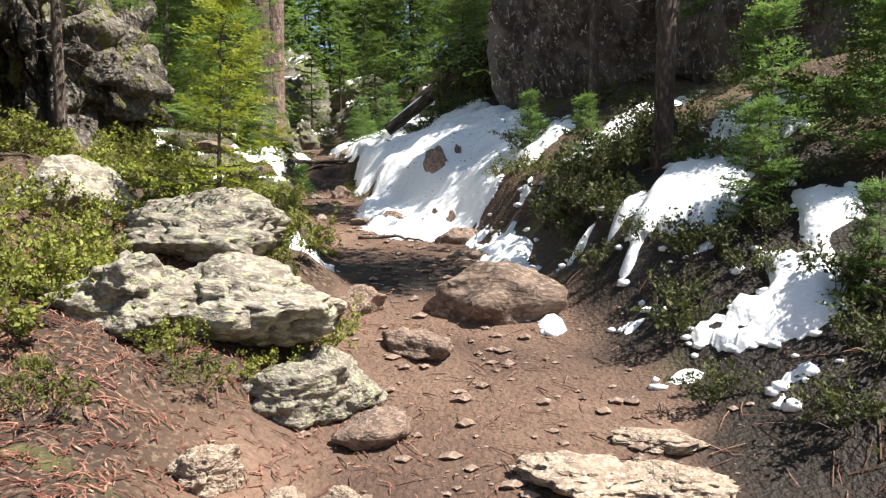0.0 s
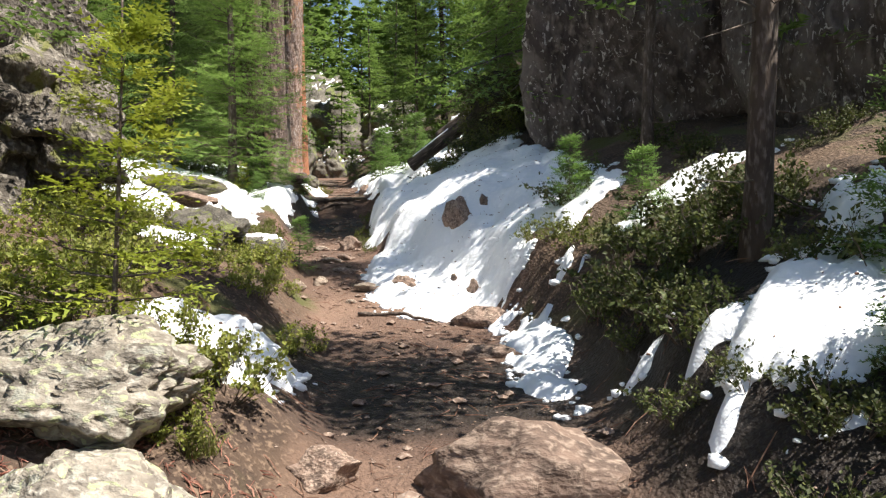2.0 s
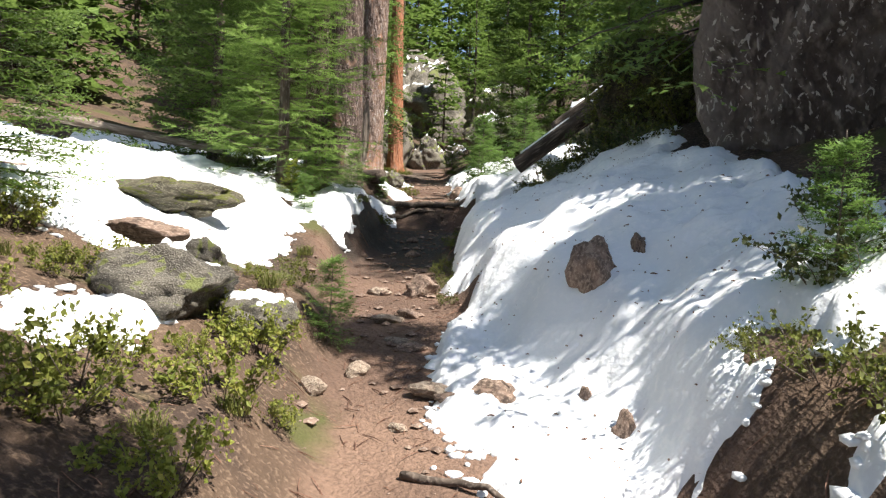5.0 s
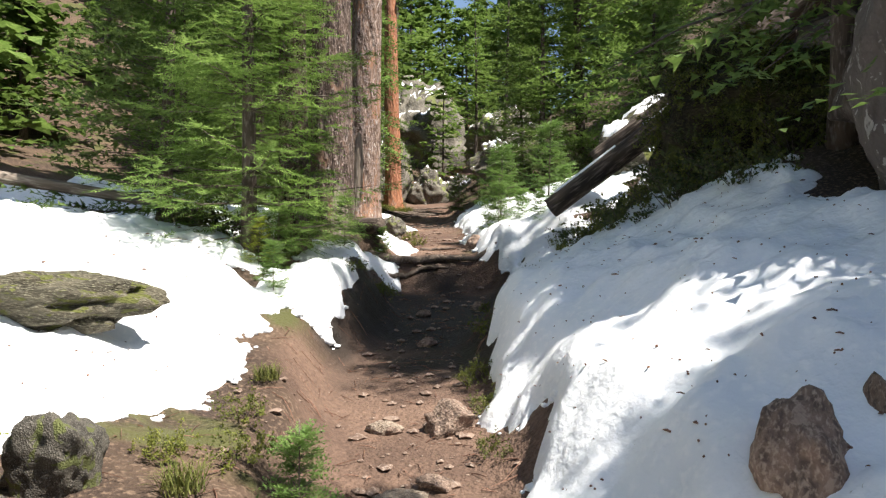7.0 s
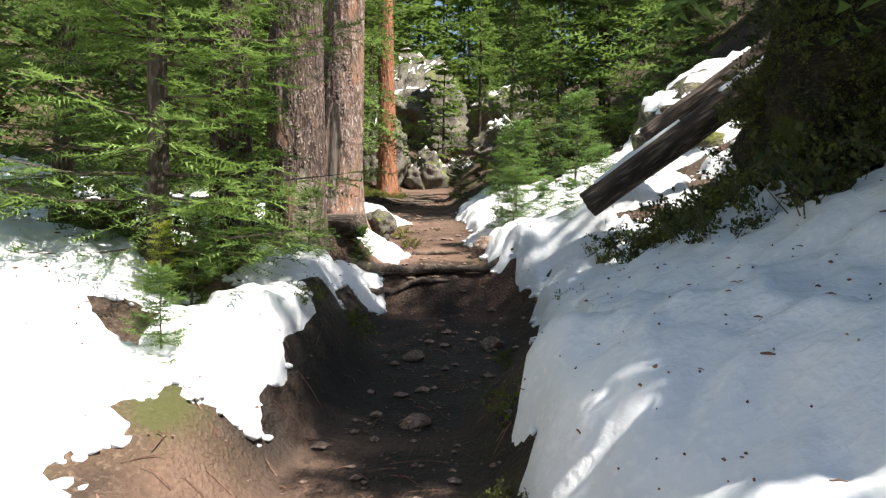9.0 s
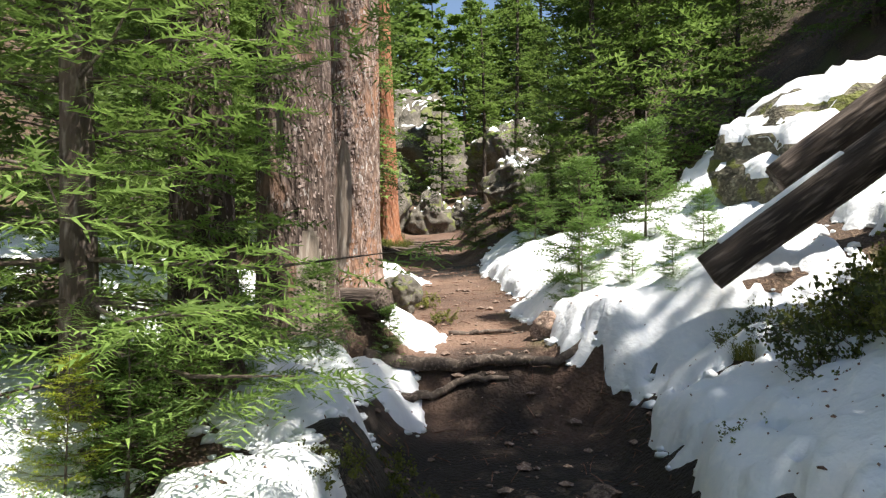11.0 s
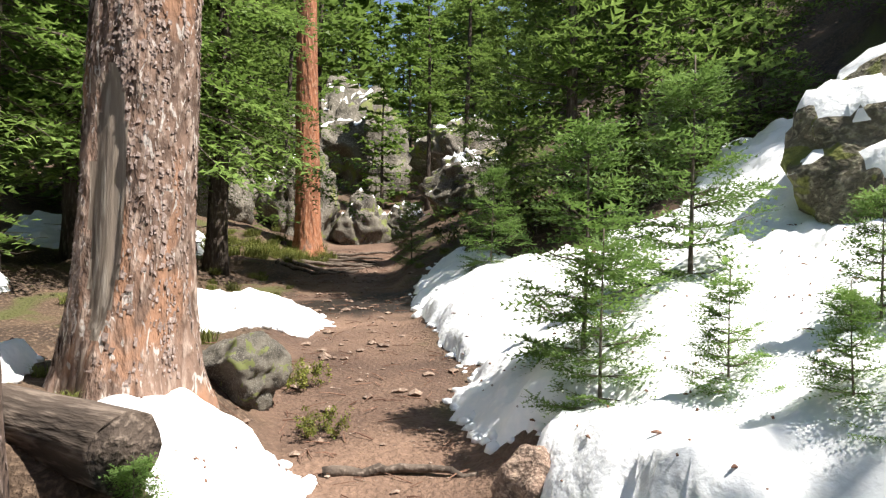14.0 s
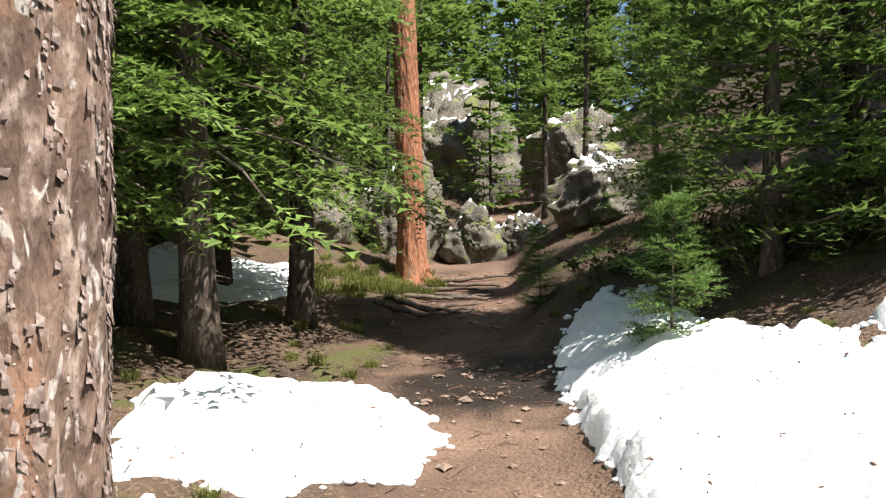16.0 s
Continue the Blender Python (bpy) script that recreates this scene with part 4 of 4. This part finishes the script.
for k in range(80):
    plant(far if k % 3 else far2, rnd.uniform(-34, 18), rnd.uniform(40, 66), rnd.uniform(0, 360), rnd.uniform(0.8, 1.3))
# the four with negative y stand unseen behind the camera, added to cast shadows
for x, y, s in ((-5.5, 4.5, 0.8), (-6.5, 7.5, 0.9), (-8, 2, 1), (9.5, 12.5, 0.7), (8.0, 4.0, 0.7), (-3, -7, 1), (3, -8, 1.1), (6, -4, 0.9), (-7, -4, 1), (-9, 6, 1)):
    plant(far if s < 0.95 else far2, x, y, 77 * x, s)

# ---- shrubs and grass ----
bright = settle(shrub(1, 0.36, 0.3, 1200, M_LEAF, leaf=0.032), -1.7, 4.6, first=True)
mossy = settle(shrub(3, 0.4, 0.33, 750, M_MOSSLEAF, leaf=0.036, label="olive green low shrub under fallen logs"), -0.35, 13.8, first=True)
bushy = settle(shrub(2, 0.42, 0.34, 750, M_DARKLEAF, leaf=0.04, label="dark twiggy shrub half buried in snow"), 1.1, 5.6, first=True)
for x, y, s, turn in ((-1.3, 4.7, 0.8, 50), (-2.2, 4.6, 1, 100), (-2.0, 5.3, 1.1, 30), (-1.0, 4.55, 0.7, 10), (-2.6, 3.6, 1.0, 60), (-2.2, 3.2, 0.9, 140), (-1.9, 2.8, 0.9, 30), (-0.75, 3.0, 0.45, 70), (-1.1, 2.9, 0.5, 0), (-1.45, 6.6, 0.8, 20),
                      (-1.95, 8.2, 0.7, 60), (-1.7, 7.4, 0.9, 80), (-2.0, 6.8, 1.0, 10), (-0.95, 4.0, 0.45, 50), (-3.3, 17.0, 0.5, 0), (-2.1, 3.75, 0.8, 9), (-2.9, 4.4, 1.1, 200), (-2.75, 2.6, 1.0, 20), (-1.75, 3.55, 0.55, 0), (-3.0, 16.3, 0.4, 60)):
    settle(bright, x, y, turn, s)
for x, y, s, turn in ((1.15, 5.35, 0.7, 15), (1.45, 5.6, 0.9, 120), (1.0, 4.55, 0.5, 0), (1.35, 4.0, 0.55, 40), (1.22, 4.3, 0.5, 140), (1.6, 3.7, 0.5, 300), (1.85, 3.35, 0.7, 70), (1.7, 4.95, 0.6, 250), (1.25, 5.05, 0.6, 200), (1.75, 3.9, 0.5, 70), (1.15, 3.05, 0.5, 30), (1.5, 2.55, 0.6, 160), (1.95, 4.1, 0.7, 20), (1.35, 5.9, 1.1, 40), (0.95, 6.1, 0.9, 80), (1.55, 6.3, 1.1, 10), (1.9, 6.0, 1.0, 60), (1.15, 4.85, 0.8, 20), (1.45, 3.95, 0.7, 90), (1.2, 3.6, 0.6, 30), (1.75, 2.9, 0.7, 60), (1.9, 4.6, 0.9, 100), (2.6, 4.6, 1.2, 0), (0.95, 7.9, 0.9, 20),
                      (1.15, 8.6, 0.9, 70), (-0.7, 14.0, 0.9, 0), (-0.35, 13.7, 1.0, 40), (0.1, 13.3, 1.1, 90), (-0.2, 14.3, 0.9, 20), (0.5, 12.9, 1.1, 10), (-0.6, 14.65, 0.6, 70), (-1.9, 21.6, 1.2, 0), (-1.6, 21.3, 1.5, 40), (-2.2, 22.3, 1.5, 90), (-1.1, 21.0, 1.4, 20), (-0.8, 20.4, 1.3, 70), (-2.9, 22.6, 1.1, 10),
                      (0.0, 12.6, 1.2, 60), (-0.4, 12.9, 0.8, 130), (0.4, 12.0, 0.9, 0)):
    settle(bushy, x, y, turn, s)
rnd = random.Random(11)
for k in range(170):
    y = rnd.uniform(1.6, 9.0) if k % 3 else rnd.uniform(9.0, 15.0)
    side = -1 if k % 5 < 3 else 1
    d = rnd.uniform(0.85, 3.4) * side
    x = float(along(TRAIL, 1, y)) + d
    if float(snow_depth(np.array([x]), np.array([y]))[0]) > -0.08 or (side < 0 and y < 3.2 and d > -1.9):
        continue
    settle(bright if side < 0 and y < 9.5 else bushy, x, y, rnd.uniform(0, 360), rnd.uniform(0.35, 0.95))
for x, y, s, turn in ((0.78, 7.35, 0.7, 0), (0.95, 6.95, 0.8, 40), (0.62, 7.65, 0.5, 90), (-1.9, 2.3, 0.6, 10), (-1.3, 2.3, 0.45, 70), (-2.2, 2.6, 0.7, 20), (-0.95, 2.75, 0.4, 50), (-2.15, 9.3, 0.45, 0), (-2.35, 9.7, 0.4, 30), (-0.6, 14.5, 0.8, 0), (-0.3, 14.35, 1.1, 80), (-0.05, 14.55, 1.1, 150), (-0.42, 14.0, 1.1, 20), (0.12, 14.2, 1.2, 250), (0.35, 14.5, 1.2, 40), (-0.75, 13.75, 0.7, 0), (-0.45, 13.45, 0.9, 50), (-0.3, 14.05, 0.8, 100), (0.05, 13.7, 0.9, 10), (-0.15, 13.1, 0.9, 80), (0.35, 13.3, 1.0, 30), (-0.55, 14.35, 0.6, 60), (-1.2, 13.4, 0.4, 0), (-1.0, 11.9, 0.35, 20), (-1.45, 11.2, 0.4, 90), (-1.2, 10.2, 0.35, 70), (0.5, 12.6, 1.0, 0), (0.2, 12.9, 1.0, 120), (0.85, 12.5, 1.1, 60),
                      (-1.3, 10.75, 0.4, 50), (-1.4, 11.3, 0.35, 150), (-1.5, 12.0, 0.4, 0), (-1.55, 12.8, 0.35, 90), (-1.0, 14.6, 0.45, 30), (-0.8, 14.8, 0.5, 120), (-2.75, 12.6, 0.4, 10), (-2.6, 13.0, 0.45, 80), (-2.75, 13.4, 0.4, 30)):
    settle(mossy, x, y, turn, s)
tuft = settle(grass_tuft(1, 0.16, 0.15, 140, M_GRASS), -2.45, 10.2, size=0.7, first=True)
for k in range(230):
    y = rnd.uniform(1.5, 28)
    side = rnd.choice((-1, 1))
    d = rnd.uniform(0.75, 2.6) * side
    x = float(along(TRAIL, 1, y)) + d
    if float(snow_depth(np.array([x]), np.array([y]))[0]) > -0.05 or (side > 0 and rnd.random() < 0.5):
        continue
    settle(tuft, x, y, rnd.uniform(0, 360), rnd.uniform(0.4, 0.85))
for k in range(60):
    settle(tuft, rnd.uniform(-7.2, -5.4), rnd.uniform(23.5, 26.2), rnd.uniform(0, 360), rnd.uniform(0.8, 1.6))

# moss and low growth over the earth mound
faces_up = [mound.matrix_basis @ v.co for v in mound.data.vertices if v.normal.z > -0.1 and v.normal.y < 0.5]
for p in random.Random(3).sample(faces_up, 60):
    if p.z < land_at(p.x, p.y) - 0.1:
        continue
    cushion = copy_thing(mossy if rnd.random() < 0.75 else bushy, pose(p.x, p.y, p.z - 0.06))
    cushion.matrix_basis = pose(p.x, p.y, p.z - 0.06, rnd.uniform(5, 45), 0, rnd.uniform(-40, 40)) @ Matrix.Diagonal((0.7, 0.7, 0.62, 1))

# ---- roots, pebbles, litter ----
def root(points, r, name="tree_root"):
    pts = [(x, y, land_at(x, y) + up) for x, y, up in points]
    fine = []
    for i in range(len(pts) - 1):
        for k in range(6):
            fine.append(tuple(pts[i][j] + (pts[i + 1][j] - pts[i][j]) * k / 6 + rnd.uniform(-0.014, 0.014) for j in range(3)))
    fine.append(pts[-1])
    return tagged(new(name, mesh_of(name, *tube(fine, np.linspace(r, r * 0.45, len(fine)), 9), M_ROOT)), "bare weathered root across the trail", "root", "roots across the trail")


root(((-3.3, 14.85, 0.02), (-3.0, 15.0, 0.05), (-2.7, 15.04, 0.05), (-2.4, 15.08, 0.04), (-2.05, 15.06, 0.05), (-1.7, 15.1, 0.0)), 0.055)
root(((-3.1, 14.75, 0.0), (-2.85, 14.9, 0.03), (-2.6, 14.97, 0.05), (-2.35, 15.0, 0.0)), 0.035)
root(((-2.9, 15.9, 0.0), (-2.6, 15.95, 0.02), (-2.3, 15.9, 0.0)), 0.025)
root(((-0.9, 7.6, 0.02), (-0.5, 7.5, 0.04), (-0.2, 7.3, 0.02)), 0.022)
for k in range(9):
    y0 = 23.2 + 0.35 * k
    root(((-5.6, y0, 0.02), (-5.0, y0 + rnd.uniform(-0.3, 0.3), 0.05), (-4.5, y0 + rnd.uniform(-0.4, 0.4), 0.03)), 0.035)


def scatter(name, count, make, mat, label, category, spread, lo=1.2, hi=27.0):
    pieces = []
    while len(pieces) < count:
        y = lo + (hi - lo) * rnd.random() ** 1.4
        x = float(along(TRAIL, 1, y)) + rnd.gauss(0, spread)
        if float(snow_depth(np.array([x]), np.array([y]))[0]) > -0.03:
            continue
        pieces.append(make(x, y, land_at(x, y)))
    V, F = joined(pieces)
    tagged(new(name, mesh_of(name, V, F, mat, flat=True)), label, category, kind="stuff")


OCTA = np.array([(1, 0, 0), (0, 1, 0), (-1, 0, 0), (0, -1, 0), (0.1, 0.1, 1), (0, 0, -1), (0.7, 0.7, 0.35), (-0.7, 0.6, 0.3), (-0.6, -0.7, 0.4), (0.7, -0.6, 0.3)], float)
OCTA_F = [(0, 6, 4), (6, 1, 4), (1, 7, 4), (7, 2, 4), (2, 8, 4), (8, 3, 4), (3, 9, 4), (9, 0, 4), (0, 5, 6), (6, 5, 1), (1, 5, 7), (7, 5, 2), (2, 5, 8), (8, 5, 3), (3, 5, 9), (9, 5, 0)]


def pebble(x, y, z):
    s = 0.006 + 0.038 * rnd.random() ** 7
    R = np.array(Euler((0, 0, rnd.uniform(0, 6))).to_matrix())
    jit = np.array([rnd.uniform(0.75, 1.25) for _ in range(30)]).reshape(10, 3)
    return (OCTA * jit * (s * rnd.uniform(0.8, 1.5), s, s * 0.6)) @ R.T + (x, y, z + s * 0.15), OCTA_F


def stick(x, y, z, longest=0.16):
    a, L, w = rnd.uniform(0, 6.3), rnd.uniform(0.02, longest), rnd.uniform(0.0015, 0.0038)
    dx, dy = math.cos(a) * L, math.sin(a) * L
    z2 = land_at(x + dx, y + dy) + 0.006 + rnd.uniform(0, 0.015)
    return tube([(x, y, z + 0.005), (x + dx * 0.5 + rnd.uniform(-0.01, 0.01), y + dy * 0.5, (z + z2) / 2 + 0.006), (x + dx, y + dy, z2)], [w, w, w * 0.6], 3)


def red_stick(x, y, z):
    return stick(x - 1.6, y, land_at(x - 1.6, y), 0.06)


scatter("dry_needles", 4200, red_stick, M_REDLITTER, "dry reddish needles and twigs on the bank", "litter", 0.55, 1.4, 4.2)
scatter("pebbles", 3400, pebble, M_PEBBLE, "small brown pebbles strewn over the trail", "pebbles", 0.5)
scatter("forest_litter", 2600, stick, M_LITTER, "dry twigs and needle litter on the soil", "litter", 1.1)

# needles and bits of bark fallen on the snow
bits = []
while len(bits) < 1500:
    y = 2.5 + 17 * rnd.random()
    x = float(along(TRAIL, 1, y)) + rnd.uniform(-2.6, 2.6)
    if float(snow_depth(np.array([x]), np.array([y]))[0]) > 0.03:
        z = snow_top(x, y)
        a, L = rnd.uniform(0, 6.3), 0.006 + 0.04 * rnd.random() ** 3
        w = rnd.uniform(0.0015, 0.005)
        dx, dy = math.cos(a) * L, math.sin(a) * L
        bits.append(tube([(x, y, z), (x + dx * 0.5, y + dy * 0.5, z + 0.004), (x + dx, y + dy, z + 0.002)], [w, w * 1.3, w * 0.6], 4))
tagged(new("snow_debris", mesh_of("snow_debris", *joined(bits), M_LITTER, flat=True)), "dark needles and bark bits strewn on snow", "litter", kind="stuff")
